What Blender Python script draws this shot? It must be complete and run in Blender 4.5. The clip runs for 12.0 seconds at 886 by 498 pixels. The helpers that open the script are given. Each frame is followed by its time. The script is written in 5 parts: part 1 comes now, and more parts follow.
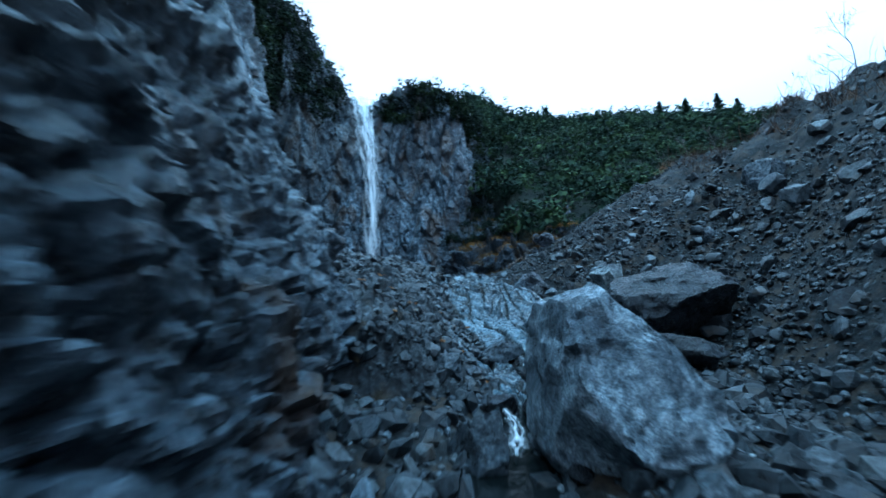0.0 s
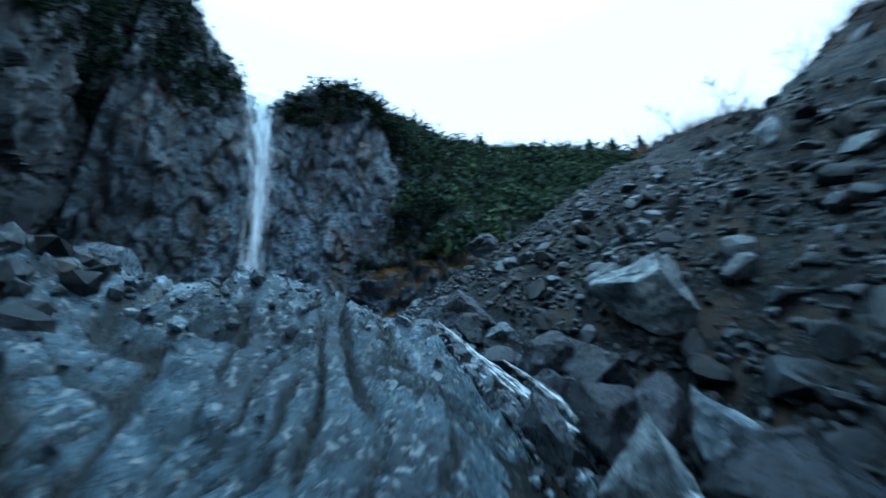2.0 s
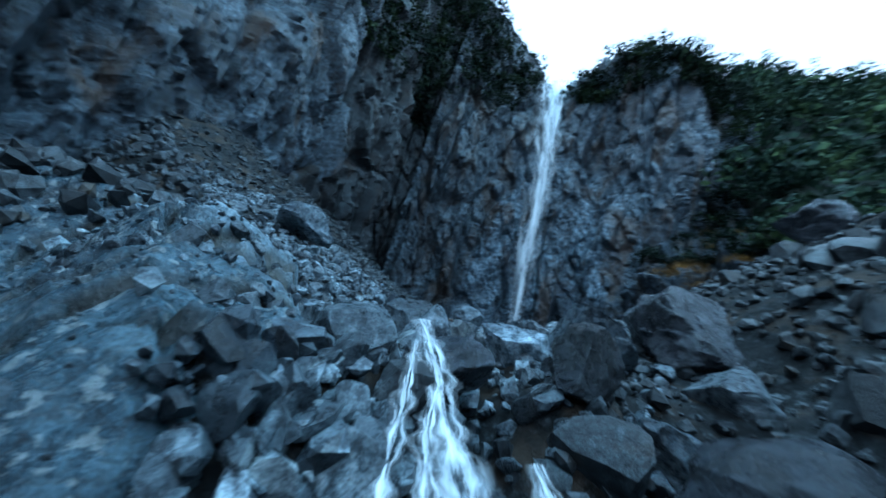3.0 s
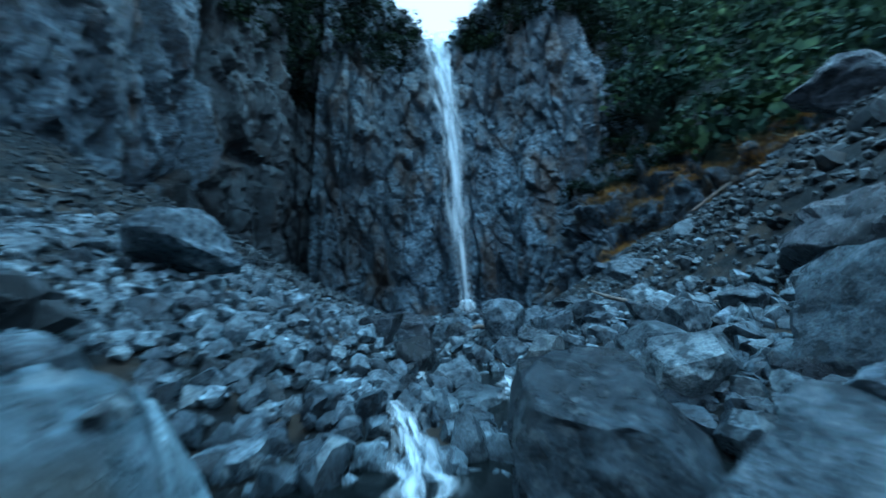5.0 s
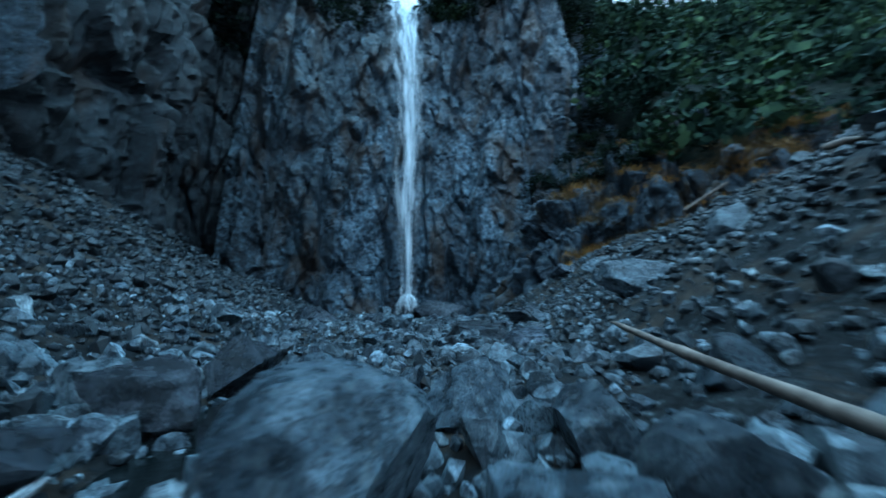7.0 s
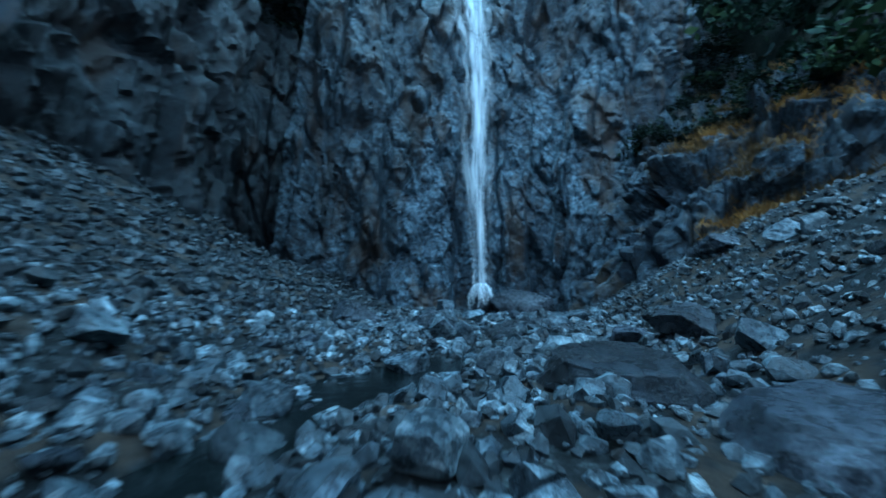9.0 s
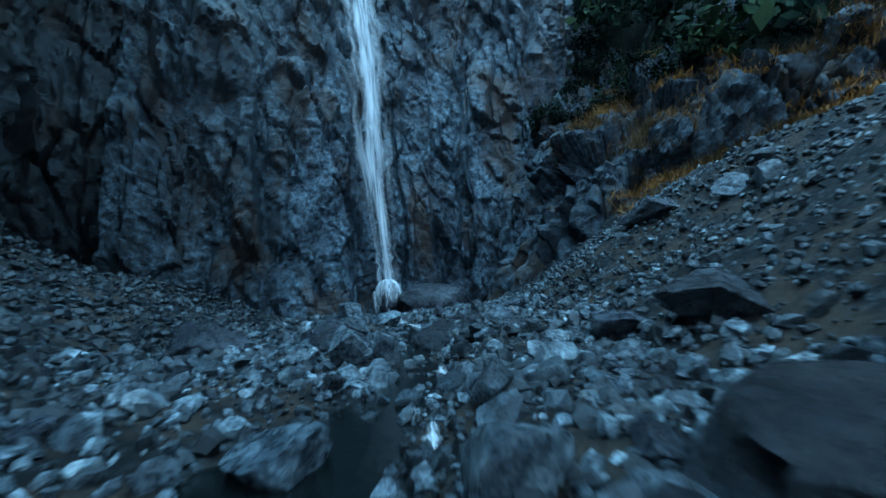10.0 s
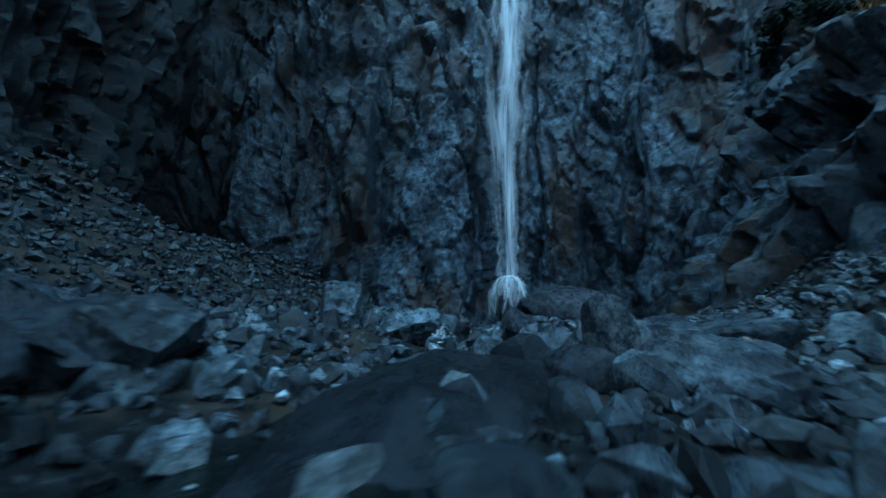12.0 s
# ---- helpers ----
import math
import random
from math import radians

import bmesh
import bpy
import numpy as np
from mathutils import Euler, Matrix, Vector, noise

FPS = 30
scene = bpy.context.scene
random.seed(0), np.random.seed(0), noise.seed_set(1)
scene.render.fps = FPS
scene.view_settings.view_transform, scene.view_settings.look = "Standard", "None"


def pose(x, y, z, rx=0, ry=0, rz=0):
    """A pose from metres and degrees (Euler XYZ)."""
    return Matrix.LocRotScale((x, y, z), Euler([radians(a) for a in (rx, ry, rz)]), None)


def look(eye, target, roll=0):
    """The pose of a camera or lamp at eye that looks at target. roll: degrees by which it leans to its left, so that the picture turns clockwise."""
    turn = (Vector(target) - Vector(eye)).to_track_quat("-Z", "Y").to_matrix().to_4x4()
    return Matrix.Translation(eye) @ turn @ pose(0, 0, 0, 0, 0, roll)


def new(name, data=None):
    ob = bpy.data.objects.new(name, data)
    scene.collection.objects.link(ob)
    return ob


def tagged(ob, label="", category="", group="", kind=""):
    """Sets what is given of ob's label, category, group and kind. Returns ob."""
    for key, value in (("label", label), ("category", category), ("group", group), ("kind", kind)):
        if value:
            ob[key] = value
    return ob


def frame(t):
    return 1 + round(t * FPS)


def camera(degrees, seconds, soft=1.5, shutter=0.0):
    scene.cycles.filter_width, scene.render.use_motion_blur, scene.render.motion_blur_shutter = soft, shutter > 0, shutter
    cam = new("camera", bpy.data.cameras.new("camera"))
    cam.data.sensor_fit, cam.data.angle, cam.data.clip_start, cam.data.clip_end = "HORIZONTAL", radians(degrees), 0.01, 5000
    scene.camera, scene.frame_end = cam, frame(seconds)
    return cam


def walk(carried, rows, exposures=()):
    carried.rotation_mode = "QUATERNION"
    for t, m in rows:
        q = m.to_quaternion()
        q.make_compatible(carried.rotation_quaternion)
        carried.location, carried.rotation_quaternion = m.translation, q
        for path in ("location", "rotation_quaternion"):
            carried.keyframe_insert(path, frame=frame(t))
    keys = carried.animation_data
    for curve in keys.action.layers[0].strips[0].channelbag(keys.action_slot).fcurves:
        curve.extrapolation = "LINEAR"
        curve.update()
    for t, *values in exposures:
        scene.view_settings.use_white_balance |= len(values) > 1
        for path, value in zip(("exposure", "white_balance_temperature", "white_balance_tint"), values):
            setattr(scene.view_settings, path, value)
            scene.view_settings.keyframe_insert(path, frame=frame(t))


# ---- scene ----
cam = camera(101.4, 12.0, 1.5, 0.45)
PATH = [
    (0, (0.0, 0.0, 2.0), (0.0, 1.949, 2.45), 0.0),
    (0.1, (-0.012, 0.619, 2.01), (0.043, 2.564, 2.47), -0.8),
    (0.2, (-0.021, 1.241, 2.021), (0.089, 3.182, 2.49), -1.7),
    (0.3, (-0.025, 1.871, 2.032), (0.143, 3.806, 2.511), -2.5),
    (0.4, (-0.02, 2.512, 2.045), (0.206, 4.438, 2.533), -3.4),
    (0.5, (-0.004, 3.168, 2.058), (0.284, 5.083, 2.557), -4.2),
    (0.6, (0.026, 3.841, 2.074), (0.379, 5.743, 2.583), -5.1),
    (0.7, (0.074, 4.527, 2.095), (0.492, 6.412, 2.614), -5.9),
    (0.8, (0.143, 5.219, 2.124), (0.627, 7.086, 2.653), -6.7),
    (0.9, (0.237, 5.912, 2.166), (0.784, 7.759, 2.704), -7.5),
    (1, (0.36, 6.599, 2.222), (0.966, 8.425, 2.769), -8.1),
    (1.1, (0.515, 7.276, 2.297), (1.174, 9.08, 2.851), -8.7),
    (1.2, (0.704, 7.937, 2.387), (1.406, 9.723, 2.949), -9.1),
    (1.3, (0.927, 8.579, 2.49), (1.66, 10.35, 3.061), -9.3),
    (1.4, (1.187, 9.198, 2.604), (1.933, 10.961, 3.185), -9.3),
    (1.5, (1.484, 9.792, 2.725), (2.222, 11.553, 3.318), -9.0),
    (1.6, (1.818, 10.356, 2.851), (2.525, 12.125, 3.459), -8.3),
    (1.7, (2.182, 10.894, 2.979), (2.833, 12.679, 3.603), -7.3),
    (1.8, (2.566, 11.409, 3.105), (3.137, 13.216, 3.745), -6.0),
    (1.9, (2.963, 11.905, 3.226), (3.429, 13.737, 3.88), -4.4),
    (2, (3.364, 12.384, 3.34), (3.698, 14.241, 4.002), -2.5),
    (2.1, (3.76, 12.85, 3.444), (3.939, 14.729, 4.107), -0.4),
    (2.2, (4.147, 13.305, 3.539), (4.151, 15.194, 4.197), 1.9),
    (2.3, (4.522, 13.749, 3.627), (4.34, 15.634, 4.271), 4.3),
    (2.4, (4.879, 14.184, 3.708), (4.509, 16.047, 4.332), 6.6),
    (2.5, (5.216, 14.609, 3.784), (4.665, 16.437, 4.381), 8.7),
    (2.6, (5.525, 15.022, 3.858), (4.807, 16.802, 4.42), 10.7),
    (2.7, (5.787, 15.402, 3.93), (4.921, 17.126, 4.456), 12.3),
    (2.8, (5.984, 15.729, 4.004), (4.99, 17.393, 4.496), 13.5),
    (2.9, (6.117, 16.002, 4.079), (5.015, 17.606, 4.541), 14.4),
    (3, (6.191, 16.228, 4.154), (5.0, 17.774, 4.59), 15.0),
    (3.1, (6.212, 16.411, 4.228), (4.948, 17.905, 4.64), 15.2),
    (3.2, (6.186, 16.557, 4.3), (4.864, 18.006, 4.693), 15.3),
    (3.3, (6.117, 16.672, 4.37), (4.75, 18.083, 4.745), 15.0),
    (3.4, (6.012, 16.761, 4.436), (4.612, 18.143, 4.798), 14.6),
    (3.5, (5.875, 16.829, 4.497), (4.453, 18.191, 4.848), 14.0),
    (3.6, (5.713, 16.882, 4.553), (4.278, 18.233, 4.895), 13.2),
    (3.7, (5.53, 16.925, 4.603), (4.092, 18.273, 4.939), 12.2),
    (3.8, (5.333, 16.964, 4.646), (3.899, 18.317, 4.978), 11.2),
    (3.9, (5.127, 17.004, 4.68), (3.705, 18.37, 5.011), 10.1),
    (4, (4.918, 17.05, 4.706), (3.514, 18.436, 5.037), 8.9),
    (4.1, (4.71, 17.107, 4.721), (3.333, 18.519, 5.054), 7.7),
    (4.2, (4.509, 17.182, 4.726), (3.166, 18.625, 5.063), 6.5),
    (4.3, (4.322, 17.28, 4.719), (3.018, 18.757, 5.061), 5.3),
    (4.4, (4.149, 17.403, 4.701), (2.892, 18.919, 5.049), 4.1),
    (4.5, (3.98, 17.542, 4.683), (2.777, 19.1, 5.037), 2.9),
    (4.6, (3.802, 17.688, 4.674), (2.662, 19.292, 5.034), 1.7),
    (4.7, (3.615, 17.84, 4.674), (2.548, 19.492, 5.038), 0.5),
    (4.8, (3.425, 17.997, 4.681), (2.439, 19.698, 5.048), -0.7),
    (4.9, (3.235, 18.16, 4.692), (2.336, 19.909, 5.06), -1.9),
    (5, (3.048, 18.329, 4.705), (2.244, 20.123, 5.072), -3.0),
    (5.1, (2.869, 18.505, 4.717), (2.163, 20.34, 5.081), -4.1),
    (5.2, (2.7, 18.685, 4.728), (2.094, 20.557, 5.088), -5.0),
    (5.3, (2.542, 18.87, 4.739), (2.035, 20.772, 5.093), -5.9),
    (5.4, (2.397, 19.058, 4.75), (1.983, 20.984, 5.098), -6.6),
    (5.5, (2.268, 19.248, 4.761), (1.938, 21.191, 5.103), -7.1),
    (5.6, (2.155, 19.44, 4.772), (1.897, 21.394, 5.109), -7.5),
    (5.7, (2.06, 19.635, 4.786), (1.861, 21.597, 5.118), -7.8),
    (5.8, (1.983, 19.836, 4.804), (1.83, 21.803, 5.132), -7.8),
    (5.9, (1.925, 20.045, 4.826), (1.806, 22.015, 5.152), -7.7),
    (6, (1.888, 20.265, 4.856), (1.787, 22.236, 5.18), -7.5),
    (6.1, (1.871, 20.497, 4.893), (1.775, 22.469, 5.217), -7.1),
    (6.2, (1.873, 20.74, 4.936), (1.768, 22.711, 5.261), -6.6),
    (6.3, (1.891, 20.991, 4.981), (1.765, 22.96, 5.308), -5.9),
    (6.4, (1.923, 21.247, 5.026), (1.763, 23.213, 5.354), -5.1),
    (6.5, (1.968, 21.505, 5.068), (1.76, 23.467, 5.397), -4.2),
    (6.6, (2.022, 21.763, 5.105), (1.755, 23.718, 5.434), -3.3),
    (6.7, (2.081, 22.023, 5.134), (1.744, 23.967, 5.461), -2.2),
    (6.8, (2.14, 22.285, 5.153), (1.726, 24.215, 5.479), -1.1),
    (6.9, (2.193, 22.551, 5.161), (1.698, 24.462, 5.485), -0.0),
    (7, (2.236, 22.823, 5.155), (1.658, 24.711, 5.477), 1.1),
    (7.1, (2.264, 23.1, 5.137), (1.604, 24.961, 5.456), 2.2),
    (7.2, (2.28, 23.372, 5.116), (1.54, 25.204, 5.433), 3.1),
    (7.3, (2.286, 23.632, 5.105), (1.472, 25.432, 5.417), 4.0),
    (7.4, (2.283, 23.877, 5.103), (1.402, 25.646, 5.41), 4.7),
    (7.5, (2.271, 24.11, 5.11), (1.328, 25.848, 5.41), 5.2),
    (7.6, (2.25, 24.333, 5.125), (1.251, 26.04, 5.417), 5.7),
    (7.7, (2.219, 24.546, 5.145), (1.171, 26.226, 5.43), 6.0),
    (7.8, (2.178, 24.753, 5.17), (1.088, 26.407, 5.447), 6.2),
    (7.9, (2.127, 24.954, 5.198), (1.002, 26.586, 5.468), 6.2),
    (8, (2.066, 25.152, 5.228), (0.913, 26.765, 5.49), 6.2),
    (8.1, (1.994, 25.347, 5.259), (0.821, 26.947, 5.514), 6.1),
    (8.2, (1.912, 25.542, 5.289), (0.726, 27.133, 5.538), 5.8),
    (8.3, (1.819, 25.739, 5.317), (0.627, 27.326, 5.561), 5.5),
    (8.4, (1.715, 25.938, 5.342), (0.526, 27.528, 5.582), 5.1),
    (8.5, (1.6, 26.142, 5.363), (0.422, 27.74, 5.6), 4.6),
    (8.6, (1.473, 26.352, 5.377), (0.316, 27.966, 5.614), 4.0),
    (8.7, (1.335, 26.57, 5.384), (0.208, 28.205, 5.623), 3.3),
    (8.8, (1.185, 26.797, 5.383), (0.099, 28.459, 5.625), 2.6),
    (8.9, (1.024, 27.035, 5.374), (-0.01, 28.729, 5.62), 1.7),
    (9, (0.856, 27.275, 5.362), (-0.118, 29.004, 5.613), 0.9),
    (9.1, (0.686, 27.511, 5.354), (-0.221, 29.275, 5.606), -0.0),
    (9.2, (0.517, 27.743, 5.349), (-0.319, 29.543, 5.599), -1.0),
    (9.3, (0.35, 27.975, 5.348), (-0.415, 29.807, 5.593), -1.8),
    (9.4, (0.188, 28.21, 5.347), (-0.509, 30.069, 5.587), -2.7),
    (9.5, (0.032, 28.449, 5.345), (-0.601, 30.331, 5.58), -3.4),
    (9.6, (-0.115, 28.695, 5.342), (-0.695, 30.595, 5.572), -4.0),
    (9.7, (-0.253, 28.949, 5.339), (-0.788, 30.863, 5.564), -4.4),
    (9.8, (-0.38, 29.212, 5.336), (-0.88, 31.136, 5.558), -4.8),
    (9.9, (-0.495, 29.483, 5.335), (-0.97, 31.414, 5.554), -5.0),
    (10, (-0.596, 29.764, 5.337), (-1.057, 31.698, 5.555), -5.1),
    (10.1, (-0.683, 30.054, 5.343), (-1.14, 31.989, 5.56), -5.2),
    (10.2, (-0.758, 30.352, 5.351), (-1.221, 32.286, 5.568), -5.2),
    (10.3, (-0.822, 30.656, 5.359), (-1.3, 32.586, 5.577), -5.1),
    (10.4, (-0.877, 30.964, 5.363), (-1.378, 32.887, 5.583), -4.9),
    (10.5, (-0.924, 31.273, 5.361), (-1.456, 33.188, 5.585), -4.6),
    (10.6, (-0.966, 31.584, 5.352), (-1.536, 33.487, 5.579), -4.3),
    (10.7, (-1.002, 31.895, 5.335), (-1.616, 33.784, 5.567), -3.9),
    (10.8, (-1.035, 32.207, 5.312), (-1.698, 34.079, 5.549), -3.4),
    (10.9, (-1.065, 32.52, 5.283), (-1.78, 34.372, 5.525), -2.9),
    (11, (-1.092, 32.835, 5.25), (-1.862, 34.664, 5.497), -2.4),
    (11.1, (-1.118, 33.151, 5.213), (-1.944, 34.955, 5.464), -1.9),
    (11.2, (-1.142, 33.467, 5.174), (-2.025, 35.243, 5.43), -1.3),
    (11.3, (-1.165, 33.78, 5.136), (-2.103, 35.527, 5.396), -0.8),
    (11.4, (-1.187, 34.088, 5.099), (-2.177, 35.805, 5.363), -0.4),
    (11.5, (-1.208, 34.388, 5.066), (-2.247, 36.076, 5.333), 0.1),
    (11.6, (-1.228, 34.678, 5.038), (-2.31, 36.338, 5.308), 0.5),
    (11.7, (-1.248, 34.959, 5.015), (-2.369, 36.593, 5.288), 0.8),
    (11.8, (-1.267, 35.235, 4.994), (-2.424, 36.842, 5.271), 1.1),
    (11.9, (-1.285, 35.506, 4.976), (-2.477, 37.088, 5.255), 1.4),
    (12, (-1.304, 35.775, 4.96), (-2.528, 37.332, 5.241), 1.7),
]
EXPOSURES = [(0.0, 0.21, 4450.0, -9.0), (0.5, 0.36, 4400.0, -9.0), (2.0, 0.05, 4650.0, -9.0), (2.7, 0.16, 4600.0, -9.0), (4.5, 0.31, 4200.0, -15.0), (5.0, 0.16, 4300.0, -15.0), (7.0, 0.10, 4400.0, -14.0), (9.0, 0.36, 4200.0, -15.0), (9.5, 0.16, 4300.0, -15.0), (10.5, 0.11, 4350.0, -15.0), (12.0, -0.34, 4300.0, -15.0)]
walk(cam, [(t, look(eye, target, roll)) for t, eye, target, roll in PATH], EXPOSURES)
# ---- light ----
SUN_EL, SUN_AZ = 38.0, 200.0
world = bpy.data.worlds.new("overcast_sky")
scene.world = world
world.use_nodes = True
wn, wl = world.node_tree.nodes, world.node_tree.links
wn.clear()
sky = wn.new("ShaderNodeTexSky")
sky.sky_type, sky.sun_disc = "NISHITA", False
sky.sun_elevation, sky.sun_rotation = radians(SUN_EL), radians(SUN_AZ)
sky_bg = wn.new("ShaderNodeBackground")
sky_bg.inputs["Strength"].default_value = 0.05
cloud = wn.new("ShaderNodeBackground")
cloud.inputs["Strength"].default_value = 0.9
aim = wn.new("ShaderNodeTexCoord")
rise = wn.new("ShaderNodeSeparateXYZ")
wl.new(aim.outputs["Generated"], rise.inputs[0])
haze = wn.new("ShaderNodeValToRGB")
haze.color_ramp.elements[0].position, haze.color_ramp.elements[0].color = 0.0, (0.5, 0.55, 0.62, 1)
haze.color_ramp.elements[1].position, haze.color_ramp.elements[1].color = 1.0, (2.7, 3.15, 3.6, 1)
haze.color_ramp.elements.new(0.3).color = (0.85, 0.87, 0.95, 1)
haze.color_ramp.elements.new(0.5).color = (1.4, 1.38, 1.48, 1)
haze.color_ramp.elements.new(0.72).color = (1.4, 1.38, 1.48, 1)
wl.new(rise.outputs["Z"], haze.inputs["Fac"])
wl.new(haze.outputs["Color"], cloud.inputs["Color"])
both = wn.new("ShaderNodeAddShader")
world_out = wn.new("ShaderNodeOutputWorld")
wl.new(sky.outputs[0], sky_bg.inputs["Color"])
wl.new(sky_bg.outputs[0], both.inputs[0])
wl.new(cloud.outputs[0], both.inputs[1])
wl.new(both.outputs[0], world_out.inputs["Surface"])

sun_data = bpy.data.lights.new("sun", "SUN")
sun_data.energy, sun_data.angle, sun_data.color = 2.0, radians(50), (0.6, 0.85, 1.0)
sun = new("sun", sun_data)
sun.matrix_basis = look((8, 30, 60), (2, 24, 0))

# ---- numeric noise ----


def lattice(ix, iy, iz, seed):
    h = (ix.astype(np.int64) * 374761393 + iy.astype(np.int64) * 668265263 + iz.astype(np.int64) * 2147483647 + seed * 1274126177) & 0xFFFFFFFF
    h = ((h ^ (h >> 13)) * 1274126177) & 0xFFFFFFFF
    h = ((h ^ (h >> 16)) * 2246822519) & 0xFFFFFFFF
    return ((h ^ (h >> 15)) & 0xFFFFFF) / float(0xFFFFFF)


def value_noise(p, seed=0):
    """Smooth noise from -1 to 1 at the points p (n, 3)."""
    i = np.floor(p)
    f = p - i
    f = f * f * f * (f * (f * 6 - 15) + 10)
    i = i.astype(np.int64)
    out = np.zeros(len(p))
    for dx in (0, 1):
        wx = f[:, 0] if dx else 1 - f[:, 0]
        for dy in (0, 1):
            wy = f[:, 1] if dy else 1 - f[:, 1]
            for dz in (0, 1):
                wz = f[:, 2] if dz else 1 - f[:, 2]
                out += wx * wy * wz * lattice(i[:, 0] + dx, i[:, 1] + dy, i[:, 2] + dz, seed)
    return out * 2 - 1


def fbm(p, octaves=4, seed=0, gain=0.5):
    out, amp, tot = np.zeros(len(p)), 1.0, 0.0
    for k in range(octaves):
        out += amp * value_noise(p * 2.03 ** k + 17.3 * k, seed + k)
        tot += amp
        amp *= gain
    return out / tot


def cells(p, seed=0):
    """Nearest and second distance to scattered seeds, a random value of the nearest seed, and a random slope across its cell."""
    i = np.floor(p).astype(np.int64)
    best, second, ident, slope = np.full(len(p), 9.0), np.full(len(p), 9.0), np.zeros(len(p)), np.zeros(len(p))
    for dx in (-1, 0, 1):
        for dy in (-1, 0, 1):
            for dz in (-1, 0, 1):
                a, b, c = i[:, 0] + dx, i[:, 1] + dy, i[:, 2] + dz
                e = np.stack([a + lattice(a, b, c, seed), b + lattice(a, b, c, seed + 1), c + lattice(a, b, c, seed + 2)], 1) - p
                d = np.sqrt((e ** 2).sum(1))
                closer = d < best
                second = np.where(closer, best, np.minimum(second, d))
                ident = np.where(closer, lattice(a, b, c, seed + 3), ident)
                lean = sum(e[:, k] * (lattice(a, b, c, seed + 4 + k) * 2 - 1) for k in range(3))
                slope = np.where(closer, lean, slope)
                best = np.where(closer, d, best)
    return best, second, ident, slope


def blocky(p, size, squash, seed=0):
    """Relief of broken rock: slanting flat blocks at uneven depth, parted by cracks. About -1 to 1."""
    q = p / size * np.array(squash) + 0.13 * np.stack([value_noise(p / size * 1.3, seed + 40 + k) for k in range(3)], 1)
    a, b, ident, slope = cells(q, seed)
    return ((ident * 2 - 1) * 0.6 + 1.3 * slope) * np.clip((b - a) * 14, 0.25, 1) - 0.45 * np.exp(-(b - a) * 20)


def ridged(p, octaves=4, seed=0, gain=0.55):
    """Sharp crests and smooth hollows. About -1 to 1."""
    out, amp, tot = np.zeros(len(p)), 1.0, 0.0
    for k in range(octaves):
        out += amp * (1 - 3.2 * np.abs(value_noise(p * 2.1 ** k + 9.1 * k, seed + k)))
        tot += amp
        amp *= gain
    return out / tot


def smooth(a, b, x):
    t = np.clip((x - a) / (b - a), 0, 1)
    return t * t * (3 - 2 * t)


# ---- mesh helpers ----
def mesh_of(name, verts, faces, material=None, shade=True, sharp=None):
    me = bpy.data.meshes.new(name)
    verts = np.asarray(verts, dtype=np.float32)
    faces = np.asarray(faces, dtype=np.int32)
    k = faces.shape[1]
    me.vertices.add(len(verts))
    me.vertices.foreach_set("co", verts.ravel())
    me.loops.add(faces.size)
    me.loops.foreach_set("vertex_index", faces.ravel())
    me.polygons.add(len(faces))
    me.polygons.foreach_set("loop_start", np.arange(0, faces.size, k, dtype=np.int32))
    me.polygons.foreach_set("use_smooth", np.full(len(faces), bool(shade)))
    me.update(calc_edges=True)
    if sharp:
        me.set_sharp_from_angle(angle=radians(sharp))
    if material:
        me.materials.append(material)
    return me


def grid_faces(nu, nv):
    i = np.arange(nu - 1)[:, None] * nv + np.arange(nv - 1)[None, :]
    return np.stack([i, i + nv, i + nv + 1, i + 1], -1).reshape(-1, 4)


def grid_normals(g):
    n = np.cross(np.gradient(g, axis=0), np.gradient(g, axis=1))
    return n / np.maximum(np.linalg.norm(n, axis=2, keepdims=True), 1e-9)


def part(name, me, parent, m=None, label=""):
    ob = new(name, me)
    ob.parent = parent
    if m is not None:
        ob.matrix_basis = m
    return tagged(ob, label) if label else ob


def spline(columns, n):
    """A smooth line of n points through the rows of columns."""
    c = np.asarray(columns, float)
    c = np.concatenate([2 * c[:1] - c[1:2], c, 2 * c[-1:] - c[-2:-1]])
    u = np.linspace(0, len(c) - 3 - 1e-6, n)
    k = u.astype(int)
    t = (u - k)[:, None]
    a, b, d, e = c[k], c[k + 1], c[k + 2], c[k + 3]
    return 0.5 * (2 * b + (d - a) * t + (2 * a - 5 * b + 4 * d - e) * t ** 2 + (3 * b - a - 3 * d + e) * t ** 3)


# ---- materials ----
def nodes_of(name):
    mat = bpy.data.materials.new(name)
    mat.use_nodes = True
    nt = mat.node_tree
    return mat, nt.nodes, nt.links, nt.nodes["Principled BSDF"]


def tex_noise(n, l, where, scale, detail=6.0, rough=0.6):
    t = n.new("ShaderNodeTexNoise")
    t.inputs["Scale"].default_value, t.inputs["Detail"].default_value, t.inputs["Roughness"].default_value = scale, detail, rough
    l.new(where, t.inputs["Vector"])
    return t.outputs["Fac"]


def ramp(n, l, fac, stops):
    r = n.new("ShaderNodeValToRGB")
    r.color_ramp.elements[0].position, r.color_ramp.elements[0].color = stops[0][0], (*stops[0][1], 1)
    r.color_ramp.elements[1].position, r.color_ramp.elements[1].color = stops[-1][0], (*stops[-1][1], 1)
    for pos, col in stops[1:-1]:
        r.color_ramp.elements.new(pos).color = (*col, 1)
    l.new(fac, r.inputs["Fac"])
    return r.outputs["Color"]


